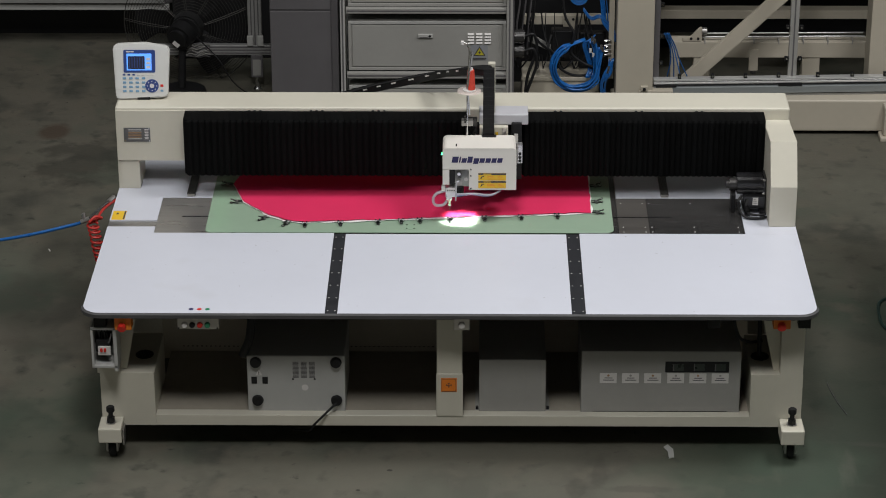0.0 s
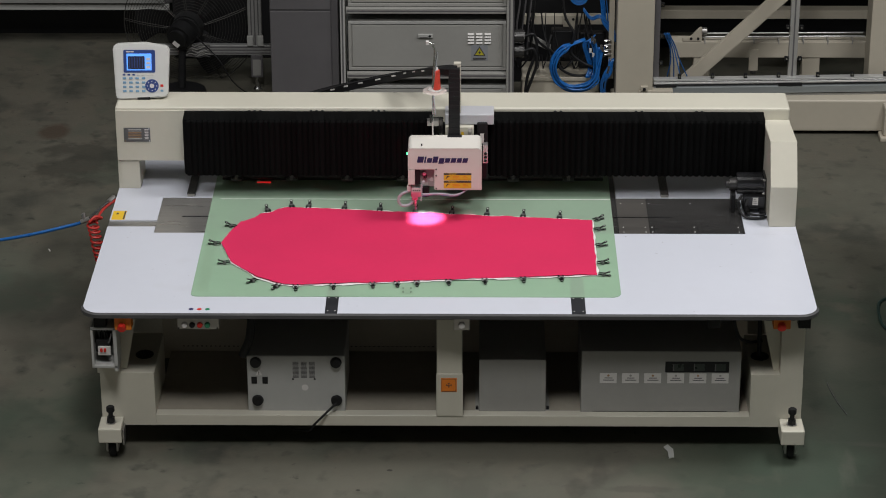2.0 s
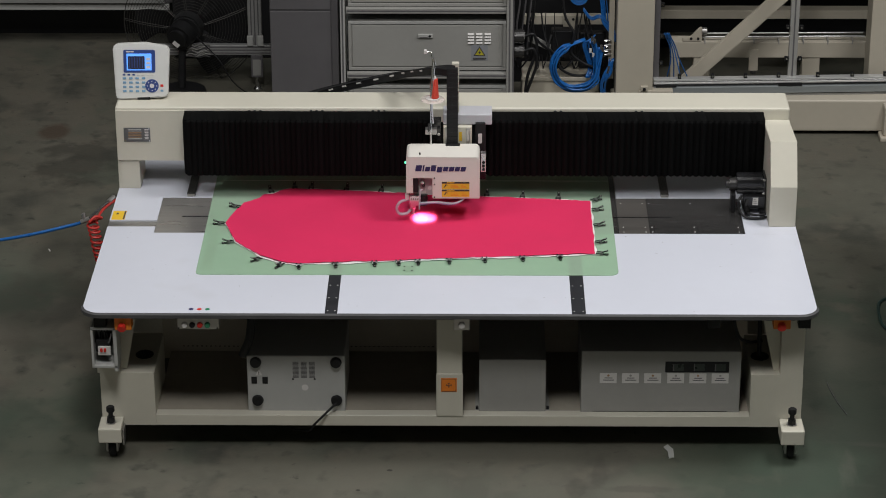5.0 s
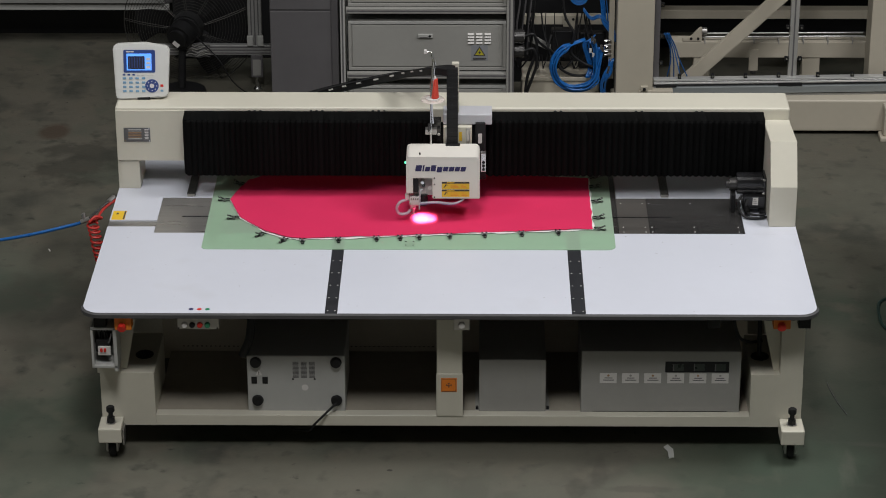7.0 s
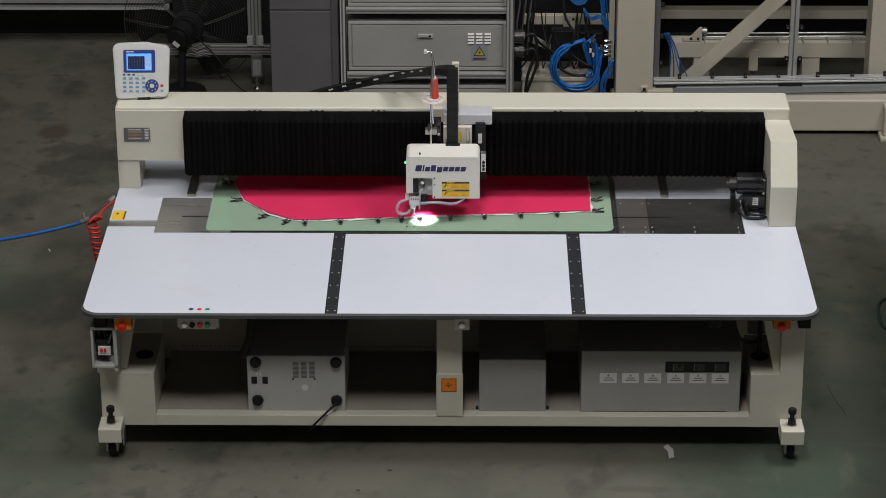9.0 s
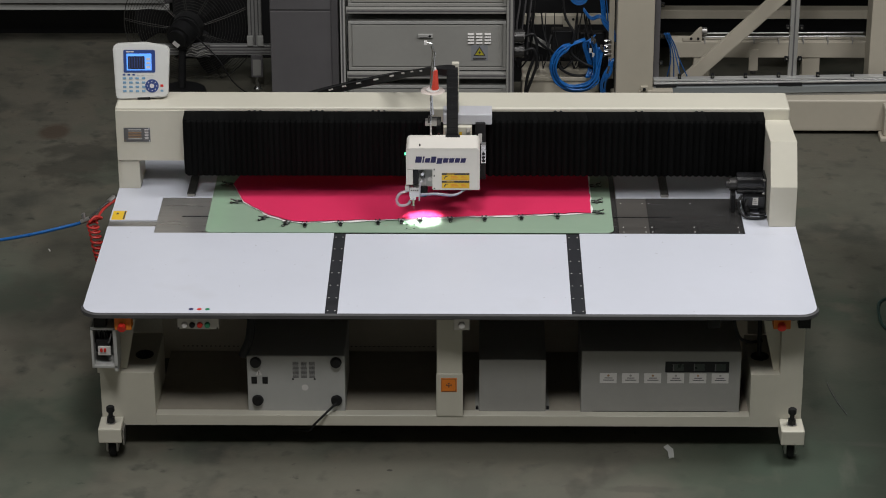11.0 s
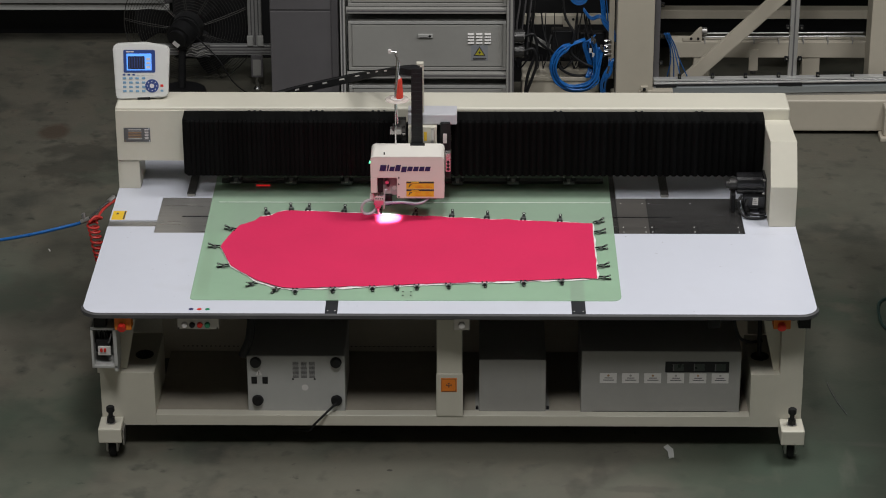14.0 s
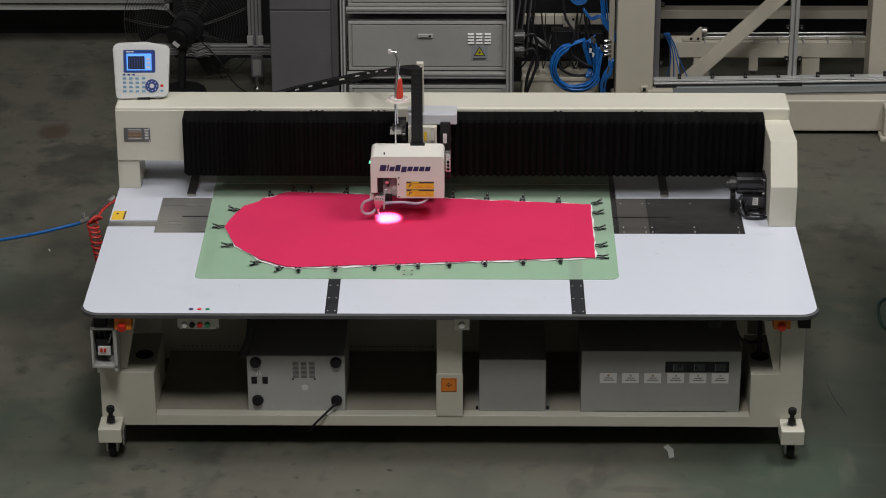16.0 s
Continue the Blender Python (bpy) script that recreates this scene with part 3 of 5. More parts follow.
def carriage():
    bm = box(-0.075, 0.225, 1.30, 1.34, 0.985, 1.30, 0.004)
    car = part("carriage", bm, BLACK, machine, "black carriage plate riding on the gantry")
    part("cover", box(-0.002, 0.256, 1.25, 1.38, 1.318, 1.377, 0.006), COVERGREY, car, "pale grey sheet cover")
    part("slide", box(0.0, 0.15, 1.22, 1.30, 1.05, 1.3175, 0.004), CREAM, car, "cream vertical slide")
    part("slide_rail", box(0.012, 0.03, 1.205, 1.2195, 1.05, 1.312, 0.002), STEEL, car)
    part("slide_rail", box(0.12, 0.138, 1.205, 1.2195, 1.05, 1.312, 0.002), STEEL, car)
    part("side_plate", box(-0.066, -0.012, 1.255, 1.2995, 1.12, 1.345, 0.003), DARKSTEEL, car, "dark steel side plate with holes")
    for k in range(5):
        part("bolt", cyl((-0.025, 1.248, 1.15 + k * 0.038), (-0.025, 1.2549, 1.15 + k * 0.038), 0.008, seg=10), CHROME if k % 2 else BLACK, car)
        part("bolt", cyl((-0.053, 1.248, 1.15 + k * 0.038), (-0.053, 1.2549, 1.15 + k * 0.038), 0.008, seg=10), BLACK, car)
    part("motor", box(0.168, 0.222, 1.235, 1.2995, 1.02, 1.335, 0.006), BLACK, car, "black servo motor")
    part("motor_label", box(0.183, 0.203, 1.2335, 1.2348, 1.22, 1.275), PAPER, car)
    part("warning_sticker", box(0.083, 0.098, 1.2185, 1.2198, 1.24, 1.29), YELLOW, car)
    part("post", box(0.045, 0.082, 1.27, 1.30, 1.378, 1.655, 0.002), CREAM, car, "cream sheet post")
    # upright drag chain in links, and the sloping one behind it
    for k in range(17):
        z = 1.63 - k * 0.025
        part("chain_link", box(0.018, 0.077, 1.19 - 0.0006 * k, 1.215 - 0.0006 * k, z, z + 0.0246, 0.002), BLACK, car)
    part("chain_end", box(0.01, 0.08, 1.17, 1.215, 1.20, 1.232, 0.004), BLACK, car)
    bend = spline([(0.04, 1.215, 1.635), (-0.012, 1.26, 1.622), (-0.11, 1.4, 1.559), (-0.239, 1.66, 1.438), (-0.459, 1.86, 1.315), (-0.652, 2.0, 1.214), (-0.91, 2.1, 1.096)], 7)
    for a, b in zip(bend, bend[1:]):
        d = (b - a)
        own = bmesh.new()
        bmesh.ops.create_cube(own, size=1)
        side = d.normalized().cross(Vector((0, 0, 1))).normalized()
        m = Matrix((d.normalized(), side, side.cross(d.normalized()))).transposed().to_4x4()
        own.transform(Matrix.Translation((a + b) / 2) @ m @ Matrix.Diagonal((d.length * 0.995, 0.07, 0.032, 1)))
        bmesh.ops.bevel(own, geom=own.edges[:], offset=0.003, segments=1, affect="EDGES")
        part("chain_link", own, BLACK, car)
    # glints along the sloping chain, painted as thin pale bars
    for k in range(12, 36, 3):
        a, b = bend[k], bend[k + 1]
        d = (b - a).normalized()
        side = d.cross(Vector((0, 0, 1))).normalized()
        up = side.cross(d)
        m = Matrix((d, side, up)).transposed().to_4x4()
        own = bmesh.new()
        bmesh.ops.create_cube(own, size=1)
        own.transform(Matrix.Translation((a + b) / 2 + up * 0.009 - side * 0.0362) @ m @ Matrix.Diagonal(((b - a).length * 0.8, 0.003, 0.008, 1)))
        part("chain_mark", own, PAPER, car, "pale painted glints on the chain links")
    return car


def sewing_head():
    zt, zb, yf, yb = 1.288, 1.052, 1.0, 1.185
    bm = bmesh.new()
    # front shell with a recess for the needle mechanism
    merge(bm, prism([(-0.192, zb + 0.115), (-0.192, zt - 0.022), (-0.187, zt - 0.008), (-0.175, zt), (0.175, zt), (0.187, zt - 0.008), (0.192, zt - 0.022), (0.192, zb), (-0.055, zb), (-0.055, zb + 0.115)], "y", yf, yb, 0.003))
    merge(bm, box(-0.192, -0.157, yf, yb, zb + 0.03, zb + 0.1155, 0.002))
    merge(bm, box(-0.157, -0.055, yf + 0.06, yb, zb + 0.03, zb + 0.1155))
    hd = part("sewing_head", bm, HEADWHITE, machine, "white sewing head cover with printed stickers and lamp")
    part("head_seam", box(-0.19, 0.19, yf - 0.0008, yf - 0.0001, zt - 0.004, zt - 0.002), PAPER, hd)
    part("recess_plate", box(-0.1568, -0.0552, yf + 0.05, yf + 0.0598, zb + 0.0, zb + 0.114, 0.001), GREYL, hd, "grey steel mechanism plate")
    part("needle_bar_guide", box(-0.156, -0.128, yf + 0.01, yf + 0.049, zb + 0.03, zb + 0.113, 0.002), BLACK, hd)
    part("needle_bar", cyl((-0.152, yf + 0.045, zb + 0.12), (-0.154, yf + 0.045, zb - 0.13), 0.0022, seg=12), CHROME, hd)
    part("tension_dial", cyl((-0.107, yf + 0.049, zb + 0.085), (-0.107, yf + 0.012, zb + 0.085), 0.012, 0.009, seg=18, bev=0.002), CHROME, hd)
    part("tension_dial", cyl((-0.102, yf + 0.049, zb + 0.066), (-0.102, yf + 0.02, zb + 0.066), 0.009, seg=18, bev=0.002), DARKSTEEL, hd)
    part("label", box(-0.115, -0.09, yf + 0.0485, yf + 0.0499, zb + 0.01, zb + 0.04), PAPER, hd)
    part("label", cyl((-0.07, yf + 0.0485, zb + 0.04), (-0.07, yf + 0.0499, zb + 0.04), 0.011, seg=18), PAPER, hd)
    bm = box(-0.178, -0.12, yf + 0.01, yf + 0.055, zb - 0.045, zb + 0.012, 0.004)
    box(-0.174, -0.142, yf + 0.03, yf + 0.055, zb - 0.072, zb - 0.046, 0.004, bm=bm)
    part("presser_unit", bm, POLISHED, hd, "pale metal presser foot cylinder")
    part("label", box(-0.174, -0.124, yf + 0.0085, yf + 0.0099, zb - 0.016, zb + 0.006), PAPER, hd)
    for k in range(4):
        part("print_bar", box(-0.168 + k * 0.011, -0.162 + k * 0.011, yf + 0.0078, yf + 0.0084, zb - 0.009, zb - 0.002), INK, hd)
    part("nozzle", cyl((-0.156, yf + 0.045, zb - 0.073), (-0.156, yf + 0.045, zb - 0.105), 0.010, 0.004, seg=14), STEEL, hd)
    part("presser_foot", box(-0.166, -0.148, yf + 0.04, yf + 0.06, zb - 0.108, zb - 0.104, 0.001), STEEL, hd)
    part("guard_arm", tube(spline([(-0.105, yf + 0.0, zb + 0.05), (-0.118, yf - 0.004, zb + 0.045), (-0.122, yf + 0.0, zb - 0.02), (-0.124, yf + 0.0, zb - 0.06)], 5), 0.004), COVERGREY, hd)
    # air hoses
    part("air_hose", tube(spline([(-0.178, yf + 0.02, zb - 0.01), (-0.225, yf + 0.01, zb - 0.025), (-0.242, yf + 0.01, zb - 0.06), (-0.228, yf + 0.015, zb - 0.092), (-0.19, yf + 0.02, zb - 0.092), (-0.17, yf + 0.03, zb - 0.075)], 8), 0.008, 10), HOSECLEAR, hd, "clear bent air hose", smooth=True)
    part("air_hose", tube(spline([(-0.12, yf - 0.004, zb - 0.022), (-0.03, yf - 0.008, zb - 0.016), (0.05, yf - 0.006, zb - 0.024), (0.10, yf + 0.01, zb - 0.012), (0.125, yf + 0.05, zb + 0.004)], 8), 0.0055, 10), HOSECLEAR, hd, "clear air hose", smooth=True)
    part("air_hose", tube(spline([(-0.12, yf + 0.004, zb - 0.034), (-0.04, yf + 0.0, zb - 0.024), (0.04, yf + 0.0, zb - 0.032), (0.09, yf + 0.015, zb - 0.022), (0.11, yf + 0.05, zb + 0.004)], 8), 0.0045, 10), HOSEBLUE, hd, "bluish air hose", smooth=True)
    part("fitting", box(-0.198, -0.178, yf + 0.01, yf + 0.035, zb - 0.012, zb + 0.018, 0.003), PAPER, hd)
    # lamp: a glowing disc deep in a short metal tube
    lx, ly, lz = -0.105, yf + 0.05, zb - 0.052
    ring = bmesh.new()
    for r0, r1, a, b in ((0.0215, 0.0235, lz, lz + 0.056),):
        seg = 28
        q = []
        for r, z in ((r0, a), (r0, b), (r1, b), (r1, a)):
            q.append([ring.verts.new((lx + r * math.cos(2 * math.pi * k / seg), ly + r * math.sin(2 * math.pi * k / seg), z)) for k in range(seg)])
        for i in range(4):
            for k in range(seg):
                ring.faces.new((q[i][k], q[i][(k + 1) % seg], q[(i + 1) % 4][(k + 1) % seg], q[(i + 1) % 4][k]))
    bmesh.ops.recalc_face_normals(ring, faces=ring.faces[:])
    merge(ring, cyl((lx, ly, lz + 0.0382), (lx, ly, lz + 0.0555), 0.0214, seg=28))
    lamp = part("lamp", ring, BLACK, hd, "small work lamp under the head")
    disc = bmesh.new()
    bmesh.ops.create_circle(disc, cap_ends=True, segments=20, radius=0.0065)
    for f in disc.faces:
        f.normal_flip()
    disc.transform(Matrix.Translation((lx, ly, lz + 0.0378)))
    part("lamp_glass", disc, LAMPGLOW, lamp, "bright white lamp glass")
    # name lettering as plain slanted bars
    x = -0.145
    for i, (w, h) in enumerate(((0.037, 0.034), (0.013, 0.034), (0.030, 0.025), (0.031, 0.034), (0.032, 0.031), (0.031, 0.025), (0.031, 0.025), (0.030, 0.025), (0.031, 0.025))):
        z0 = 1.208 - (0.006 if i == 4 else 0)
        sl = 0.006
        part("logo_bar", prism(((x, z0), (x + w - 0.005, z0), (x + w - 0.005 + sl, z0 + h), (x + sl, z0 + h)), "y", yf - 0.0012, yf - 0.0002), NAVY, hd, "dark blue slanted name bars")
        x += w
    for z in (zb + 0.056, zb + 0.012):
        st = part("warning_sticker", box(-0.006, 0.138, yf - 0.0012, yf - 0.0002, z, z + 0.041), YELLOW, hd, "yellow warning sticker with dark heading")
        part("print_bar", box(-0.006, 0.138, yf - 0.0018, yf - 0.0013, z + 0.031, z + 0.041), INK, st)
        part("print_bar", box(0.02, 0.06, yf - 0.0022, yf - 0.0019, z + 0.034, z + 0.038), YELLOW, st)
        part("pictogram", prism(((0.004, z + 0.008), (0.01, z + 0.01), (0.018, z + 0.022), (0.026, z + 0.02), (0.022, z + 0.025), (0.012, z + 0.025)), "y", yf - 0.0018, yf - 0.0013), INK, st)
        for k in range(3):
            part("print_bar", box(0.04, 0.085 - 0.006 * k, yf - 0.0018, yf - 0.0013, z + 0.007 + k * 0.007, z + 0.009 + k * 0.007), ORANGE, st)
            part("print_bar", box(0.095, 0.128 - 0.008 * k, yf - 0.0018, yf - 0.0013, z + 0.007 + k * 0.007, z + 0.009 + k * 0.007), ORANGE, st)
    for x, z in ((-0.045, zb + 0.118), (-0.045, zb + 0.082), (-0.045, zb + 0.01), (-0.12, zt - 0.02 + 0.034)):
        part("screw", cyl((x, yf - 0.004, z) if z < zt else (x, yf + 0.03, zt - 0.001), (x, yf, z) if z < zt else (x, yf + 0.03, zt + 0.012), 0.004, seg=10), DARKSTEEL, hd)
    part("led", cyl((-0.1995, yf + 0.03, 1.245), (-0.192, yf + 0.03, 1.245), 0.007, seg=12), LEDGREEN, hd, "green indicator lamp")
    part("chain_notch", box(0.012, 0.088, 1.15, 1.1856, zt - 0.03, zt + 0.0012), BLACK, hd)
    sw = part("switch_box", box(0.197, 0.224, yf + 0.08, yf + 0.12, 1.17, 1.275, 0.003), POLISHED, hd, "bright metal switch box with three black buttons")
    for k in range(3):
        part("button", cyl((0.211, yf + 0.0765, 1.185 + k * 0.02), (0.211, yf + 0.0799, 1.185 + k * 0.02), 0.008, seg=14), BLACK, sw)
    # thread stand
    sx, sy = -0.064, 1.17
    part("thread_rod", cyl((sx, sy, zt - 0.002), (sx, sy, zt + 0.31), 0.0045, seg=10), CHROME, hd, "chrome thread stand rod")
    part("thread_rod", tube(spline([(sx, sy, zt + 0.20), (sx + 0.006, sy, zt + 0.36), (sx + 0.012, sy, zt + 0.47), (sx + 0.004, sy, zt + 0.505)], 5), 0.006), CHROME, hd)
    part("thread_rod", tube(spline([(sx + 0.012, sy - 0.004, zt + 0.12), (sx + 0.006, sy - 0.004, zt + 0.26), (sx + 0.024, sy, zt + 0.47)], 5), 0.004), CHROME, hd)
    part("thread_guide", cyl((sx + 0.008, sy, zt + 0.514), (sx - 0.022, sy, zt + 0.518), 0.005, seg=10), CHROME, hd)
    part("guide_tip", box(sx - 0.034, sx - 0.018, sy - 0.008, sy + 0.008, zt + 0.508, zt + 0.528, 0.002), PAPER, hd)
    part("rod_clamp", box(sx - 0.03, sx + 0.03, sy + 0.0, sy + 0.04, zt + 0.055, zt + 0.085, 0.003), STEEL, hd)
    part("rod_clamp", box(sx - 0.016, sx - 0.006, sy - 0.02, sy + 0.012, zt + 0.08, zt + 0.115, 0.002), DARKSTEEL, hd)
    part("spool_plate", cyl((sx + 0.010, sy + 0.01, zt + 0.247), (sx + 0.010, sy + 0.01, zt + 0.253), 0.064, 0.060, seg=36, bev=0.001), CLEAR, hd, "clear plastic spool plate", smooth=False)
    part("spool_pad", cyl((sx + 0.010, sy + 0.01, zt + 0.2535), (sx + 0.010, sy + 0.01, zt + 0.258), 0.034, seg=24), PAPER, hd)
    part("thread_cone", cyl((sx + 0.018, sy + 0.012, zt + 0.2585), (sx + 0.018, sy + 0.012, zt + 0.365), 0.024, 0.018, seg=28, bev=0.003), THREAD, hd, "red-orange thread cone")
    part("cone_tip", cyl((sx + 0.018, sy + 0.012, zt + 0.3655), (sx + 0.018, sy + 0.012, zt + 0.378), 0.012, 0.009, seg=18), PAPER, hd)
    return hd


def clear_material(name, col, fac):
    m = mat(name, col, 0.2, 0, 0.04, 20)
    nt = m.node_tree
    n, l = nt.nodes, nt.links
    tr = n.new("ShaderNodeBsdfTransparent")
    mx = n.new("ShaderNodeMixShader")
    mx.inputs[0].default_value = fac
    l.new(n["Principled BSDF"].outputs[0], mx.inputs[1])
    l.new(tr.outputs[0], mx.inputs[2])
    l.new(mx.outputs[0], n["Material Output"].inputs[0])
    return m


CLEAR = clear_material("clear_plastic", (0.75, 0.66, 0.62), 0.55)
HOSECLEAR = clear_material("clear_hose", (0.55, 0.53, 0.60), 0.5)
HOSEBLUE = clear_material("bluish_hose", (0.36, 0.40, 0.66), 0.35)

the_carriage = carriage()
the_head = sewing_head()


def pleat(w):
    """One fold of the bellows: an angled strip over the top and down the front, ridge outwards."""
    bm = bmesh.new()
    rows = []
    for x, d in ((-w, 0.0), (-w * 0.25, 0.016), (w * 0.25, 0.016), (w, 0.0)):
        pts = ((1.44, 1.318), (1.335 - d, 1.311 + d * 0.3), (1.328 - d, 1.304), (1.328 - d, 1.006 - d * 0.5))
        rows.append([bm.verts.new((x, y, z)) for y, z in pts])
    for a, b in zip(rows, rows[1:]):
        for k in range(3):
            bm.faces.new((a[k], a[k + 1], b[k + 1], b[k]))
    bmesh.ops.recalc_face_normals(bm, faces=bm.faces[:])
    bmesh.ops.solidify(bm, geom=bm.faces[:], thickness=0.002)
    return bm


BELL_L, BELL_R = (-1.412, -0.08), (0.232, 1.648)   # fixed end and end on the carriage
N_L, N_R = 44, 44
pleats = []


def bellows():
    for side, n, w in (("left", N_L, 0.028), ("right", N_R, 0.025)):
        first = None
        for k in range(n):
            if first is None:
                first = part("bellows_fold", pleat(w), BELLOW, machine, "black pleated bellows fold")
                ob = first
            else:
                ob = new("bellows_fold", first.data)
                ob.parent = machine
                ob["label"] = "black pleated bellows fold"
            pleats.append((ob, side, (k + 0.5) / n))


bellows()

# ---- template board, fabric and clips; their own origin is the middle of the board's front edge
SHEET = 0.8605
template = hub("template_board", "translucent green fibreglass template board on the worktop", "template board")
part("sheet", prism(rounded(-1.283, 0.848, 0, 1.62, (0.03, 0.045, 0.02, 0.02), 6), "z", SHEET, SHEET + 0.003), GREEN, template, "thin green fibreglass sheet")
part("edge_strip", box(-1.262, -1.205, 0.06, 0.80, SHEET - 0.0003, SHEET - 0.0001), GREENTAPE, template, "darker green tape strip")
part("tape_patch", box(-0.245, -0.18, 0.035, 0.105, SHEET + 0.003, SHEET + 0.0036), GREEN, template)
for x in (-0.232, -0.193):
    for y in (0.05, 0.095):
        part("rivet", cyl((x, y, SHEET + 0.0036), (x, y, SHEET + 0.0045), 0.0045, seg=10), DARKSTEEL, template)
part("seam", box(-1.24, 0.845, 1.198, 1.2015, SHEET + 0.003, SHEET + 0.0037), LINING, template)
part("clamp_bar", box(-1.25, 0.82, 1.455, 1.50, SHEET + 0.003, SHEET + 0.018, 0.003), DARKSTEEL, template, "dark steel clamping bar")
for k in range(7):
    x = -1.17 + k * 0.30
    cl = part("clamp", box(x - 0.03, x + 0.03, 1.40, 1.47, SHEET + 0.018, SHEET + 0.034, 0.004), WIREG, template, "black toggle clamp")
    part("lever", box(x - 0.008, x + 0.008, 1.385, 1.44, SHEET + 0.034, SHEET + 0.040, 0.002), STEEL, cl)
    for dx in (-0.026, 0.026):
        part("knob", cyl((x + dx, 1.425, SHEET + 0.034), (x + dx, 1.425, SHEET + 0.052), 0.013, seg=14, bev=0.003), BLACK, cl)
        part("knob_cap", cyl((x + dx, 1.425, SHEET + 0.0521), (x + dx, 1.425, SHEET + 0.0555), 0.008, seg=12), CHROME, cl)
# glowing strip stands in for the red laser light falling here
part("marker", box(-1.06, -0.985, 1.415, 1.43, SHEET + 0.003, SHEET + 0.006), REDDOT, template, "small glowing strip for the red laser light")

TOP_X = (-1.184, -1.168, -1.134, -1.105, -1.071, -1.029, -1.009, -0.951, -0.918, -0.881, -0.835, -0.715, 0.746)
TOP_Y = (0.615, 0.695, 0.816, 0.885, 0.906, 0.945, 0.993, 1.015, 1.052, 1.080, 1.070, 1.068, 0.915)
BOT_X, BOT_Y = (-1.184, -1.112, -0.969, -0.865, -0.78, 0.742), (0.618, 0.383, 0.209, 0.135, 0.113, 0.246)


def cloth(grow, lift, wave, seed):
    """A sheet between the two edge lines, with wavy edges and shallow folds."""
    bm = bmesh.new()
    nx, ny = 150, 46
    rows = []
    for i in range(nx + 1):
        u = i / nx
        x = -1.184 - grow + (0.738 + 1.184 + 2 * grow) * (0.5 * u * u + 0.5 * u if u < 1 else 1)
        t = np.interp(x, TOP_X, TOP_Y) + grow
        b = np.interp(x, BOT_X, BOT_Y) - grow
        t += wave * (noise.noise((x * 9, seed, 0)) + 0.6 * noise.noise((x * 31, seed, 3)))
        b += wave * (noise.noise((x * 9, seed, 7)) + 0.6 * noise.noise((x * 31, seed, 9)))
        if grow == 0:
            t -= 0.006 * abs(math.sin(math.pi * (x + 0.85) / 0.19))
            b += 0.004 * abs(math.sin(math.pi * (x + 0.767) / 0.19))
        row = []
        for j in range(ny + 1):
            v = j / ny
            y = b + (t - b) * v
            xx = x + (wave * noise.noise((y * 12, seed, 5)) if i in (0, nx) else 0)
            e = min(v, 1 - v, u * 3 + 0.02, (1 - u) * 3 + 0.02)
            z = lift + 0.0025 * noise.noise((x * 3, y * 4, seed)) + (0.003 * max(0, 1 - e * 12) * (0.6 + noise.noise((x * 14, y * 14, seed + 2))))
            row.append(bm.verts.new((xx, y, max(z, lift - 0.001))))
        rows.append(row)
    for a, b in zip(rows, rows[1:]):
        for j in range(ny):
            bm.faces.new((a[j], b[j], b[j + 1], a[j + 1]))
    return bm


fabric = hub("pink_fabric_piece", "bright pink fabric panel with white lining clipped on the green board", "fabric")
part("top_layer", cloth(0.0, SHEET + 0.0095, 0.008, 1.0), PINK, fabric, "bright pink fabric", smooth=True)
part("lining", cloth(0.0075, SHEET + 0.0055, 0.014, 4.0), LINING, fabric, "white fabric lining", smooth=True)


def ring_end(y, z, bm):
    """A flat ring that ends a clip's handle."""
    seg, own = 12, bmesh.new()
    q = []
    for r, h in ((0.0045, 0.0), (0.0088, 0.0), (0.0088, 0.003), (0.0045, 0.003)):
        q.append([own.verts.new((r * math.cos(2 * math.pi * k / seg), y + r * math.sin(2 * math.pi * k / seg), z + h)) for k in range(seg)])
    for a in range(4):
        for k in range(seg):
            own.faces.new((q[a][k], q[a][(k + 1) % seg], q[(a + 1) % 4][(k + 1) % seg], q[(a + 1) % 4][k]))
    bmesh.ops.recalc_face_normals(own, faces=own.faces[:])
    return merge(bm, own)


def binder_clip(m):
    c = hub("clip", "small black spring clip with ringed handles holding the fabric edge", "clip", group="clips round the fabric")
    # forked jaw that bites the fabric, and the sprung body behind it
    bm = prism(((-0.004, 0.002), (0.009, 0.002), (0.011, 0.010), (0.004, 0.0165), (-0.004, 0.013)), "x", -0.0135, 0.0135, 0.001)
    part("body", bm, CLIPGREY, c, "dark steel clip body")
    for x in (-0.0105, 0.0105):
        part("jaw", prism(((-0.026, 0.0075), (-0.004, 0.009), (-0.004, 0.0135), (-0.024, 0.0115)), "x", x - 0.0042, x + 0.0042, 0.0008), BLACK, c)
    part("spring", cyl((-0.013, 0.004, 0.0105), (0.013, 0.004, 0.0105), 0.0038, seg=10), NICKEL, c, "bright spring pin")
    for tilt, z in ((3, 0.003), (24, 0.0125)):
        bm = box(-0.0065, 0.0065, 0.0, 0.017, 0.0, 0.003, 0.0006, 1)
        ring_end(0.0235, 0.0, bm)
        bm.transform(Matrix.Translation((0, 0.008, z)) @ Matrix.Rotation(radians(tilt), 4, "X"))
        h = part("handle", bm, BLACK, c)
        bm = cyl((0, 0.0235, 0.0004), (0, 0.0235, 0.0024), 0.0044, seg=10)
        bm.transform(Matrix.Translation((0, 0.008, z)) @ Matrix.Rotation(radians(tilt), 4, "X"))
        part("rivet", bm, NICKEL, h, "bright rivet")
    return c


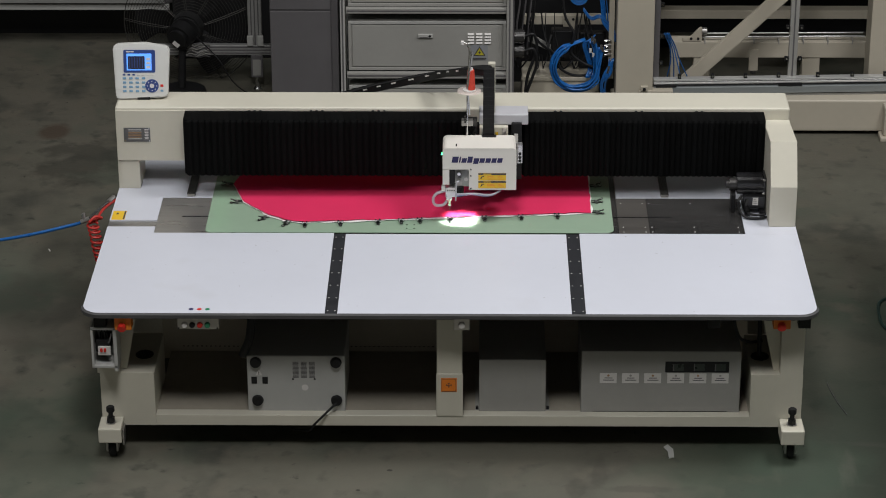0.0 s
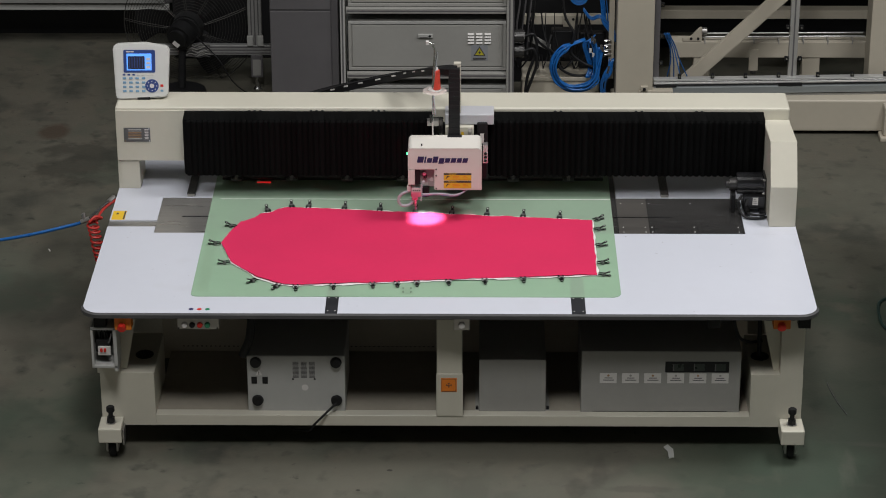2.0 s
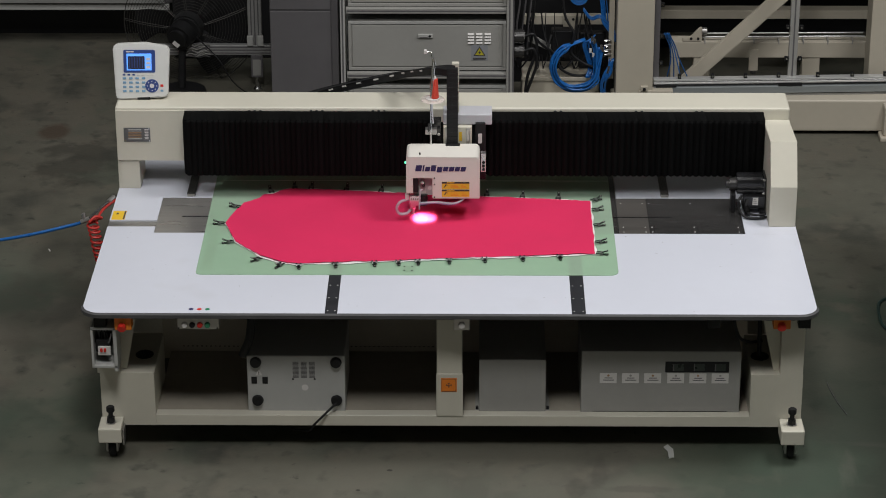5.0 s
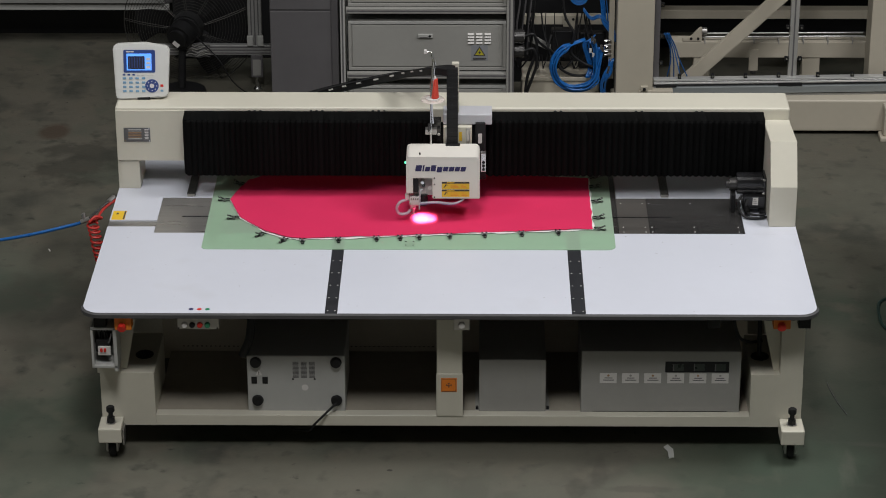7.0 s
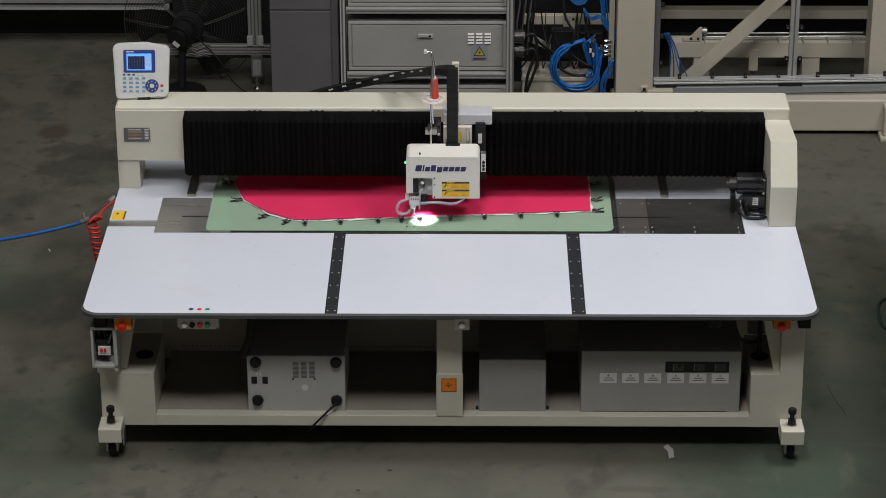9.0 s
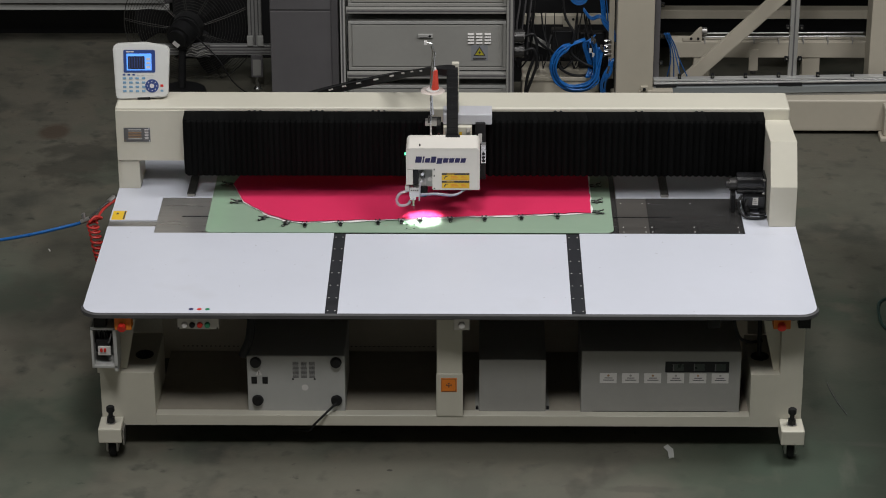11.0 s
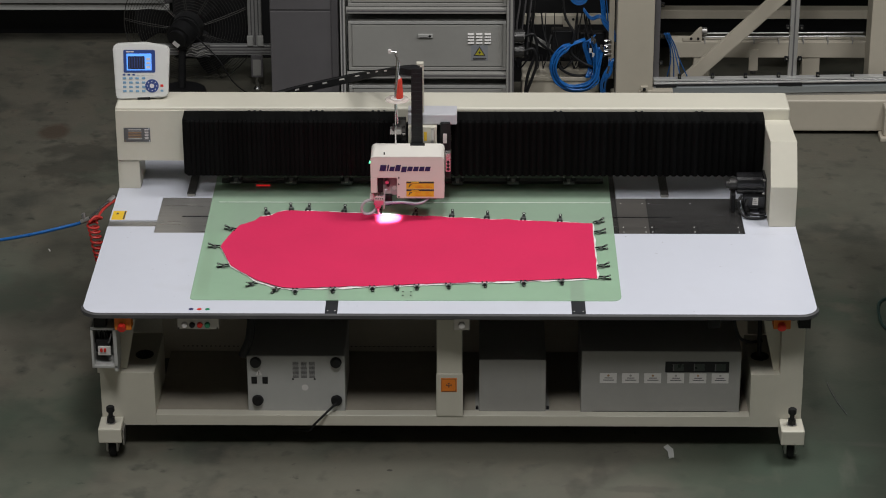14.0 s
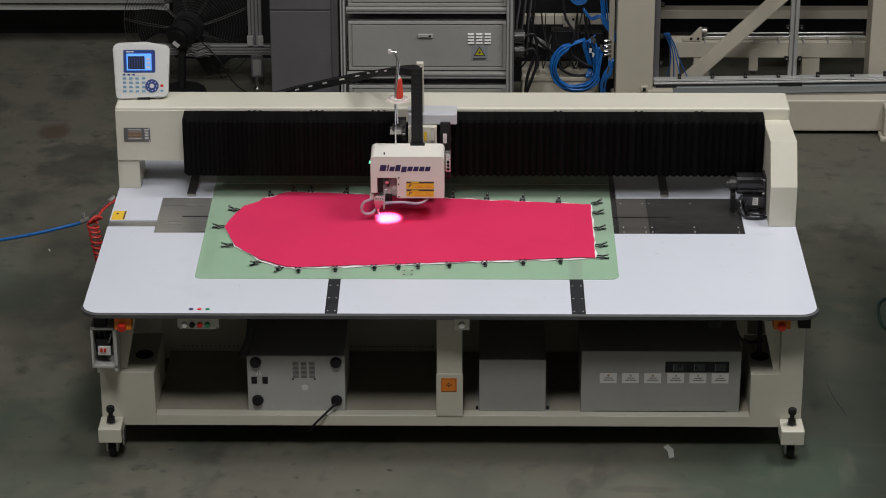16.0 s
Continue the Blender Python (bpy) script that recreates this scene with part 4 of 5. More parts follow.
CLIPGREY = mat("clip_steel", (0.14, 0.145, 0.14), 0.35, 0.4, 0.15, 40)
clip_places = []
for x in (-0.85, -0.758, -0.567, -0.379, -0.19, 0.003, 0.188, 0.379, 0.57):
    clip_places.append((x, float(np.interp(x, TOP_X, TOP_Y)) + 0.022, -6 + 14 * (x < -0.8)))
for x in (-0.767, -0.581, -0.385, -0.263, -0.165, -0.007, 0.174, 0.367, 0.557):
    clip_places.append((x, float(np.interp(x, BOT_X, BOT_Y)) - 0.022, 185))
for y, a in ((0.928, -62), (0.80, -80), (0.60, -80), (0.386, -80), (0.246, -100)):
    clip_places.append((0.768, y, a))
for x, y, a in ((-0.974, 1.035, 18), (-1.147, 0.83, 72), (-1.21, 0.61, 88), (-1.143, 0.376, 100), (-0.985, 0.165, 130), (-0.864, 0.098, 150)):
    clip_places.append((x, y, a))
clips = []
for x, y, a in clip_places:
    m = Matrix.Translation((x, y, SHEET + 0.003)) @ Matrix.Rotation(radians(a), 4, "Z")
    clips.append((binder_clip(m) if not clips else copy_thing(clips[0][0], m), m))

# ---- control panel on the gantry beam, part of the machine


def control_panel():
    w, h = 0.298, 0.30
    base = pose(-1.667, 1.585, 1.336, -14, 0, 0.5)

    def put(bm):
        bm.transform(base)
        return bm
    prof = [(-w / 2 + 0.022, -0.006), (w / 2 - 0.022, 0.006), (w / 2 - 0.008, 0.02), (w / 2 + 0.004, h - 0.034), (w / 2 - 0.012, h - 0.018), (0.02, h), (-w / 2 + 0.02, h - 0.006), (-w / 2, h - 0.024), (-w / 2 + 0.012, 0.01)]
    body = part("control_panel", put(prism(prof, "y", -0.028, 0.028, 0.006)), GREYP, machine, "pale grey control panel with blue screen and keypad")
    part("bezel", put(prism(rounded(-0.092, 0.078, 0.140, 0.262, (0.008, 0.008, 0.008, 0.008), 3), "y", -0.0305, -0.0281)), PANELBLUE, body, "blue screen surround")
    part("screen", put(box(-0.075, 0.058, -0.0322, -0.0306, 0.152, 0.242)), SCREEN, body, "lit blue screen")
    part("screen_window", put(box(-0.068, 0.022, -0.0332, -0.0323, 0.158, 0.228)), SCREENDARK, body)
    for k in range(6):
        part("screen_line", put(box(-0.062 + k * 0.014, -0.058 + k * 0.014, -0.0338, -0.0333, 0.164, 0.222)), PANELBLUE, body)
    for k in range(3):
        part("screen_bar", put(box(0.03, 0.052, -0.033, -0.0323, 0.162 + k * 0.022, 0.176 + k * 0.022)), PAPER, body)
    part("print_bar", put(box(-0.078, -0.035, -0.0312, -0.0306, 0.249, 0.255)), PAPER, body)
    part("raised_edge", put(prism(rounded(-0.135, -0.102, 0.05, 0.27, (0.006,) * 4, 3), "y", -0.031, -0.0281)), GREYP, body)
    for r in range(4):
        for c in range(4):
            x, z = -0.098 + c * 0.034, 0.034 + r * 0.023
            part("key", put(box(x, x + 0.019, -0.031, -0.0281, z, z + 0.012, 0.0015, 1)), KEYBLUE, body)
    for c in range(7):
        x = -0.098 + c * 0.026
        part("key", put(box(x, x + 0.014, -0.0305, -0.0281, 0.124, 0.133, 0.001, 1)), PANELBLUE if c < 3 else PAPER, body)
    part("dial", put(cyl((0.058, -0.0281, 0.068), (0.058, -0.0315, 0.068), 0.036, seg=28, bev=0.001)), PANELBLUE, body, "round blue arrow pad")
    part("dial_centre", put(cyl((0.058, -0.0316, 0.068), (0.058, -0.0335, 0.068), 0.012, seg=20)), PAPER, body)
    for k in range(8):
        a = math.pi / 4 * k
        part("dial_mark", put(cyl((0.058 + 0.025 * math.cos(a), -0.0316, 0.068 + 0.025 * math.sin(a)), (0.058 + 0.025 * math.cos(a), -0.0325, 0.068 + 0.025 * math.sin(a)), 0.0045, seg=3)), PAPER, body)
    part("key", put(box(0.103, 0.119, -0.031, -0.0281, 0.062, 0.076, 0.0015, 1)), RED, body)
    part("key", put(box(0.103, 0.119, -0.031, -0.0281, 0.036, 0.048, 0.0015, 1)), KEYBLUE, body)
    part("panel_foot", box(-1.69, -1.62, 1.56, 1.61, 1.3332, 1.352, 0.004), BLACK, body)


GREYP = mat("pale_plastic", (0.60, 0.60, 0.58), 0.45, 0, 0.04, 6, 0.05, 300)
control_panel()

# ---- switches under the table edge, parts of the machine


def switches():
    for x, y in ((-1.602, -0.03), (1.632, 0.0)):
        es = part("emergency_stop", box(x - 0.042, x + 0.042, y - 0.02, y + 0.05, TOP - 0.108, TOP - 0.032, 0.005), ORANGE, machine, "orange emergency stop box with red button")
        part("stop_button", cyl((x - 0.004, y - 0.0202, TOP - 0.08), (x - 0.004, y - 0.05, TOP - 0.088), 0.019, 0.022, seg=24, bev=0.004), RED, es, "red mushroom button")
    bx = part("push_button_box", box(-1.335, -1.130, -0.045, 0.02, 0.757, 0.826, 0.004), STEEL, machine, "metal push-button box with four buttons")
    for x, m in ((-1.305, PAPER), (-1.268, BLACK), (-1.23, RED), (-1.193, GREENB)):
        part("push_button", cyl((x + 0.006, -0.0452, 0.783), (x + 0.006, -0.058, 0.783), 0.015, 0.013, seg=20, bev=0.002), m, bx)
    for x in (-1.335, -1.145):
        part("screw", cyl((x + 0.006, -0.0452, 0.764), (x + 0.006, -0.047, 0.764), 0.004, seg=8), BLACK, bx)
    bx = part("push_button_box", box(0.021, 0.1, -0.045, 0.02, 0.756, 0.826, 0.004), STEEL, machine, "metal box with one pale button")
    part("push_button", cyl((0.061, -0.0452, 0.785), (0.061, -0.058, 0.785), 0.017, 0.015, seg=22, bev=0.002), PAPER, bx)
    # circuit breaker box, open in front
    x0, x1, y0, y1, z0, z1 = -1.768, -1.64, -0.03, 0.0995, 0.535, 0.755
    bm = box(x0, x0 + 0.012, y0, y1, z0, z1, 0.002)
    box(x1 - 0.018, x1, y0, y1, z0 - 0.02, z1, 0.002, bm=bm)
    box(x0, x1, y0, y1, z1 - 0.012, z1 + 0.001, 0.002, bm=bm)
    box(x0, x1, y0, y1, z0 - 0.001, z0 + 0.012, 0.002, bm=bm)
    box(x0, x1, y1 - 0.006, y1, z0, z1, 0.0, bm=bm)
    br = part("breaker_box", bm, GREYL, machine, "grey steel circuit breaker box with open front")
    part("breaker", box(x0 + 0.02, x1 - 0.04, y0 + 0.03, y1 - 0.008, z0 + 0.07, z0 + 0.14, 0.003), BLACK, br)
    part("breaker_front", box(x0 + 0.03, x1 - 0.035, y0 + 0.015, y0 + 0.0295, z0 + 0.062, z0 + 0.108, 0.002), PAPER, br, "white circuit breaker")
    for k in range(2):
        part("switch_lever", box(x0 + 0.042 + k * 0.018, x0 + 0.054 + k * 0.018, y0 + 0.006, y0 + 0.0148, z0 + 0.083, z0 + 0.102, 0.002), RED, br)
    for k in range(4):
        part("wire", tube(spline([(x0 + 0.035 + k * 0.014, y0 + 0.05, z0 + 0.14), (x0 + 0.037 + k * 0.013, y0 + 0.04, z0 + 0.17), (x0 + 0.033 + k * 0.015, y0 + 0.06, z1 - 0.02)], 4), 0.003, 6), BLACK if k % 2 else WIREG, br)
    part("wire", tube(spline([(x1 - 0.045, y0 + 0.02, z0 + 0.13), (x1 - 0.035, y0 + 0.01, z0 + 0.15), (x1 - 0.028, y0 + 0.02, z0 + 0.18)], 4), 0.004, 6), WIREG, br)
    # strut and cables near the legs
    part("cable", tube(spline([(1.564, 0.30, 0.448), (1.561, 0.30, 0.60), (1.556, 0.29, 0.79)], 6), 0.011, 10), BLACK, machine, "thick black cable sleeve")
    part("cable", tube(spline([(1.40, 0.25, 0.79), (1.44, 0.2, 0.62), (1.50, 0.25, 0.55), (1.58, 0.36, 0.50)], 8), 0.008, 8), BLACK, machine)
    part("cable", tube(spline([(-1.62, 0.22, 0.80), (-1.64, 0.24, 0.62), (-1.66, 0.24, 0.45)], 6), 0.005, 6), STEEL, machine)
    part("cable", tube(spline([(1.66, 0.21, 0.79), (1.675, 0.2, 0.62), (1.69, 0.21, 0.47)], 6), 0.005, 6), STEEL, machine)
    part("cable", tube(spline([(-1.04, 0.17, 0.505), (-1.0, 0.16, 0.62), (-0.985, 0.2, 0.79)], 6), 0.022, 10), BLACK, machine, "thick black cable sleeve")


switches()

# ---- boxes standing on the machine's shelf


def power_box():
    b = hub("power_supply_box", "grey metal control box on its end with black rubber feet", "control box")
    x0, x1, yf, z0, z1 = -1.02, -0.527, 0.15, 0.1965, 0.514
    part("case", box(x0, x1, yf, 0.6, z0, z1, 0.006), GREYL, b, "light grey sheet-metal case")
    for x, z in ((x0 + 0.045, z1 - 0.035), (x1 - 0.045, z1 - 0.035), (x0 + 0.05, z0 + 0.068), (x1 - 0.045, z0 + 0.068)):
        part("rubber_foot", cyl((x, yf, z), (x, yf - 0.022, z), 0.03, 0.025, seg=24, bev=0.003), BLACK, b, "black rubber foot")
    for c in range(3):
        for r in range(13):
            x, z = -0.79 + c * 0.041, 0.39 + r * 0.0072
            part("vent_slot", box(x, x + 0.03, yf - 0.0012, yf + 0.001, z, z + 0.0033), GREYD, b)
    part("label", cyl((-0.73, yf, 0.335), (-0.73, yf - 0.0012, 0.335), 0.017, seg=24), PAPER, b)
    for x in (-0.985, -0.93):
        part("socket", box(x - 0.014, x + 0.014, yf - 0.003, yf + 0.001, 0.357, 0.395, 0.001), BLACK, b)
    for x in (-0.79, -0.68):
        part("screw", cyl((x, yf, 0.383), (x, yf - 0.002, 0.383), 0.005, seg=8), DARKSTEEL, b)
    part("warning_triangle", prism(((-0.978, 0.403), (-0.943, 0.403), (-0.9605, 0.436)), "y", yf - 0.0012, yf - 0.0002), PAPER, b)
    part("warning_mark", box(-0.9625, -0.9585, yf - 0.0018, yf - 0.0013, 0.408, 0.426), INK, b)
    part("power_cord", tube(spline([(x1 - 0.045, yf - 0.02, z0 + 0.06), (-0.62, 0.085, 0.228), (-0.68, 0.07, 0.17), (-0.72, 0.13, 0.10), (-0.86, 0.35, 0.012), (-1.1, 0.6, 0.01)], 8), 0.006, 8), BLACK, b, "black power cord")


power_box()


def plain_box():
    b = hub("transformer_box", "plain grey steel transformer box on the shelf", "electrical box")
    part("case", box(0.147, 0.483, 0.15, 0.6, 0.1965, 0.495, 0.004), GREY, b)
    part("flange", box(0.128, 0.1465, 0.16, 0.56, 0.1955, 0.201, 0.001), GREY, b)
    part("flange", box(0.4845, 0.503, 0.16, 0.56, 0.1955, 0.201, 0.001), GREY, b)
    for x in (0.137, 0.494):
        part("bolt", cyl((x, 0.18, 0.201), (x, 0.18, 0.216), 0.008, seg=6), BLACK, b)


plain_box()


def drive_box():
    b = hub("servo_control_box", "wide grey steel control box with six labels and display windows", "control box")
    x0, x1, yf, z0, z1 = 0.66, 1.46, 0.15, 0.1965, 0.545
    part("case", box(x0, x1, yf, 0.6, z0 + 0.006, z1, 0.005), GREY, b, "grey steel case")
    for a, c in ((x0, x0 + 0.06), (x1 - 0.06, x1)):
        part("foot", box(a, c, yf - 0.003, yf + 0.05, z0, z0 + 0.016, 0.001), GREY, b)
    part("base_gap", box(x0 + 0.06, x1 - 0.06, yf - 0.0008, yf + 0.002, z0 + 0.0062, z0 + 0.010), BLACK, b)
    win = part("display_strip", box(1.08, 1.40, yf - 0.0025, yf + 0.001, 0.428, 0.488, 0.001), BLACK, b, "black display window")
    for k in range(3):
        x = 1.118 + k * 0.105
        part("display_module", box(x, x + 0.055, yf - 0.0038, yf - 0.0026, 0.437, 0.475), DARKGREEN, win)
        part("display_edge", box(x, x + 0.006, yf - 0.0045, yf - 0.0039, 0.437, 0.475), GREYD, win)
    for k in range(6):
        x = 0.753 + k * 0.1115 + (0.004 if k > 2 else 0)
        lb = part("label", box(x, x + 0.085, yf - 0.0016, yf - 0.0003, 0.366, 0.422), PAPER, b, "white printed label")
        part("print_mark", cyl((x + 0.043, yf - 0.0017, 0.409), (x + 0.043, yf - 0.0022, 0.409), 0.006, seg=12), COPPER if k % 2 == 0 else GREY, lb)
        part("print_bar", box(x + 0.024, x + 0.063, yf - 0.0022, yf - 0.0017, 0.393, 0.3975), GREYD, lb)
        part("print_bar", box(x + 0.016, x + 0.072, yf - 0.0022, yf - 0.0017, 0.381, 0.3855), GREYD, lb)


drive_box()

# ---- air hoses at the table's side
blue = hub("air_supply_hose", "blue compressed-air hose with metal quick coupling", "air hose")
part("hose", tube(spline([(-3.6, 1.1, 0.50), (-2.9, 1.05, 0.66), (-2.32, 1.0, 0.77), (-2.0, 1.0, 0.845), (-1.93, 1.0, 0.87)], 10), 0.009, 10), BLUEHOSE, blue, smooth=True)
part("coupling", cyl((-1.945, 1.0, 0.865), (-1.90, 1.0, 0.885), 0.013, seg=14, bev=0.002), STEEL, blue, "metal quick coupling")
part("coupling", cyl((-1.925, 1.0, 0.875), (-1.93, 1.0, 0.915), 0.009, seg=12), STEEL, blue)
part("pipe", tube(spline([(-1.90, 1.0, 0.885), (-1.86, 1.12, 0.89), (-1.815, 1.33, 0.86), (-1.78, 1.45, 0.84)], 8), 0.007, 8), DARKSTEEL, blue)
part("coupling", cyl((-1.83, 1.25, 0.875), (-1.815, 1.33, 0.865), 0.012, seg=12, bev=0.002), STEEL, blue)
coil = hub("coiled_air_hose", "red coiled air hose hanging beside the table", "air hose")
pts = []
for k in range(221):
    a = k / 220
    pts.append(Vector((-1.885 + 0.05 * a + 0.027 * math.cos(a * 2 * math.pi * 11), 0.99 + 0.027 * math.sin(a * 2 * math.pi * 11), 0.862 - 0.30 * a + 0.006 * math.sin(9 * a))))
part("hose", tube(pts, 0.0065, 8), REDHOSE, coil, smooth=True)
part("hose", tube(spline([(-1.865, 1.02, 0.865), (-1.85, 1.10, 0.88), (-1.83, 1.22, 0.865), (-1.80, 1.35, 0.842)], 8), 0.0075, 8), REDHOSE, coil, smooth=True)
part("knot", tube(spline([(-1.90, 0.98, 0.87), (-1.87, 1.0, 0.895), (-1.84, 1.03, 0.875), (-1.87, 1.05, 0.86), (-1.885, 1.0, 0.875)], 6), 0.008, 8), REDHOSE, coil, smooth=True)

FLOORHOSE = mat("dark_green_hose", (0.015, 0.035, 0.03), 0.5, 0, 0.1, 10)

# litter on the floor


def scrap(x, y, s, a):
    bm = prism(((-0.3 * s, -s), (0.1 * s, -0.9 * s), (0.35 * s, 0.2 * s), (0.15 * s, s), (-0.25 * s, 0.7 * s), (-0.1 * s, 0.0)), "z", 0.001, 0.005)
    bm.transform(Matrix.Translation((x, y, 0)) @ Matrix.Rotation(a, 4, "Z"))
    return bm


thing("paper_scrap", scrap(1.112, 0.10, 0.07, 0.2), GREYL, "crumpled pale paper scrap lying on the floor", "scrap")
thing("paper_scrap", scrap(-2.39, 2.52, 0.018, 0.5), PAPER, "tiny pale paper scrap lying on the floor", "scrap")
thing("floor_cable", tube(spline([(2.0, 0.86, 0.004), (2.005, 0.78, 0.004), (2.03, 0.62, 0.004), (2.06, 0.50, 0.004)], 8), 0.0022, 6), WIREG, "thin dark wire lying on the floor", "wire")
thing("floor_hose", tube(spline([(2.56, 1.40, 0.012), (2.41, 1.48, 0.012), (2.385, 1.65, 0.012), (2.42, 1.84, 0.012), (2.56, 1.93, 0.012)], 8), 0.009, 8), FLOORHOSE, "dark green hose loop lying on the floor", "hose")

# neighbouring cabinet, mostly out of sight; its unseen length is added to shade the floor
nb = hub("neighbour_cabinet", "pale grey machine cabinet, its unseen length added to shade the aisle", "cabinet")
part("body", box(2.53, 3.6, -1.6, 2.36, 0.06, 1.5, 0.01), GREYL, nb)
part("plinth", box(2.55, 3.58, -1.58, 2.34, 0.0, 0.0595), BLACK, nb)
for k in range(4):
    part("door", box(2.522, 2.5295, -1.55 + k * 0.975, -0.60 + k * 0.975, 0.10, 1.45, 0.003), GREYL, nb)

# ---- behind the machine: rack with electrical boxes


def rack():
    r = hub("equipment_rack", "aluminium profile rack holding grey electrical boxes", "equipment rack")
    for x0, x1, m in ((-0.738, -0.708, GREYL), (0.323, 0.362, GREY)):
        up = part("upright", box(x0, x1, 4.25, 4.30, 0.0, 1.5, 0.003), m, r, "aluminium upright")
        part("groove", box((x0 + x1) / 2 - 0.005, (x0 + x1) / 2 + 0.005, 4.2485, 4.2505, 0.0, 1.5), GREYD, up)
        part("upright", box(x0, x1, 4.95, 5.0, 0.0, 1.5, 0.003), m, r)
    part("side_panel", box(0.363, 0.372, 4.26, 4.98, 0.02, 1.5, 0.002), GREYD, r)
    for z0, z1 in ((0.860, 0.897), (0.420, 0.458)):
        cb = part("crossbar", box(-0.70, 0.3228, 4.262, 4.30, z0, z1, 0.003), GREY, r, "grey crossbar")
        part("groove", box(-0.695, 0.32, 4.2605, 4.2625, (z0 + z1) / 2 - 0.005, (z0 + z1) / 2 + 0.005), GREYD, cb)
        # black sheet behind the crossbar draws the shadow in the gap
        part("gap_panel", box(-0.70, 0.3228, 4.40, 4.41, z0 - 0.035, z1 + 0.03), BLACK, r)
    for z0, z1 in ((0.90, 1.23), (0.466, 0.80), (0.05, 0.362)):
        bx = part("electrical_box", box(-0.689, 0.3215, 4.301, 4.90, z0, z1, 0.004), GREY, r, "grey electrical box with door")
        # raised rim and door leaf; the top rim's paler grey is painted-in light
        for a, b, c, d in ((-0.689, 0.3215, z1 - 0.02, z1), (-0.689, 0.3215, z0, z0 + 0.02), (-0.689, -0.67, z0 + 0.02, z1 - 0.02), (0.3025, 0.3215, z0 + 0.02, z1 - 0.02)):
            part("rim", box(a, b, 4.292, 4.3005, c, d, 0.002), GREYL if c > z1 - 0.03 else GREY, bx)
        door = part("door", box(-0.664, 0.2965, 4.2945, 4.3008, z0 + 0.026, z1 - 0.026, 0.003), GREY, bx)
        if z0 < 0.3:
            continue
        h = part("handle", box(-0.243, -0.148, 4.284, 4.2943, z1 - 0.113, z1 - 0.085, 0.004, 3), GREYL, door, "recessed metal handle")
        part("handle_slot", box(-0.232, -0.18, 4.2829, 4.2839, z1 - 0.108, z1 - 0.104), GREYD, h)
        part("lock", cyl((-0.167, 4.2839, z1 - 0.099), (-0.167, 4.282, z1 - 0.099), 0.008, seg=12), BLACK, h)
        for c in range(3):
            for k in range(4):
                x, z = 0.075 + c * 0.054, z1 - 0.15 + k * 0.0195
                part("louvre", prism(((4.2944, z), (4.286, z), (4.2944, z + 0.012)), "x", x, x + 0.04), PAPER, door)
        st = part("warning_sticker", box(0.098, 0.204, 4.2925, 4.2943, z1 - 0.265, z1 - 0.162), STICKERGREY, door, "grey sticker with yellow warning triangle")
        zz = z1 - 0.235
        part("triangle_border", prism(((0.112, zz), (0.190, zz), (0.151, zz + 0.066)), "y", 4.2912, 4.2924), INK, st)
        part("triangle", prism(((0.122, zz + 0.006), (0.180, zz + 0.006), (0.151, zz + 0.054)), "y", 4.2905, 4.2911), DIMYELLOW, st, "yellow warning triangle")
        part("bolt_mark", prism(((0.143, zz + 0.022), (0.150, zz + 0.022), (0.147, zz + 0.008), (0.160, zz + 0.028), (0.152, zz + 0.028), (0.156, zz + 0.044)), "y", 4.2892, 4.2904), INK, st)
        part("print_bar", box(0.112, 0.19, 4.2912, 4.2924, z1 - 0.261, z1 - 0.2575), INK, st)
        part("print_bar", box(0.108, 0.194, 4.2912, 4.2924, z1 - 0.255, z1 - 0.248), INK, st)
    for z in (0.56, 0.66):
        part("connector", cyl((0.3725, 4.40, z), (0.44, 4.40, z), 0.045, seg=20, bev=0.004), DARKSTEEL, r, "round metal cable connector")
        part("connector_ring", cyl((0.41, 4.40, z), (0.425, 4.40, z), 0.052, seg=20, bev=0.003), DARKSTEEL, r)
        part("cable", tube(spline([(0.44, 4.40, z), (0.50, 4.40, z + 0.01), (0.52, 4.41, z - 0.1), (0.46, 4.42, z - 0.3), (0.44, 4.45, 0.05)], 8), 0.010, 8), BLACK, r)
    for k in range(6):
        x = 0.40 + k * 0.018
        part("cable", tube(spline([(x, 4.38 + 0.02 * (k % 3), 1.3), (x + 0.012, 4.39, 0.95), (x - 0.01 + 0.012 * (k % 2), 4.42, 0.72), (x - 0.01, 4.5, 0.5)], 8), 0.006 + 0.002 * (k % 2), 8), BLACK if k % 2 else GREYD, r)


rack()

cup = hub("cupboard", "tall dark grey steel cupboard with flush doors", "cupboard")
part("body", box(-1.19, -0.752, 4.31, 4.95, 0.02, 1.5, 0.005), GREYD, cup)
part("door", box(-1.187, -0.80, 4.30, 4.3095, 0.04, 0.865, 0.003), GREYD, cup)
part("door", box(-1.187, -0.80, 4.30, 4.3095, 0.873, 1.49, 0.003), GREYD, cup)
part("side_strip", box(-0.795, -0.755, 4.302, 4.3095, 0.03, 1.49, 0.002), GREYD, cup)
part("plinth", box(-1.18, -0.76, 4.34, 4.93, 0.0, 0.0195), BLACK, cup)

# pedestal fan seen from behind


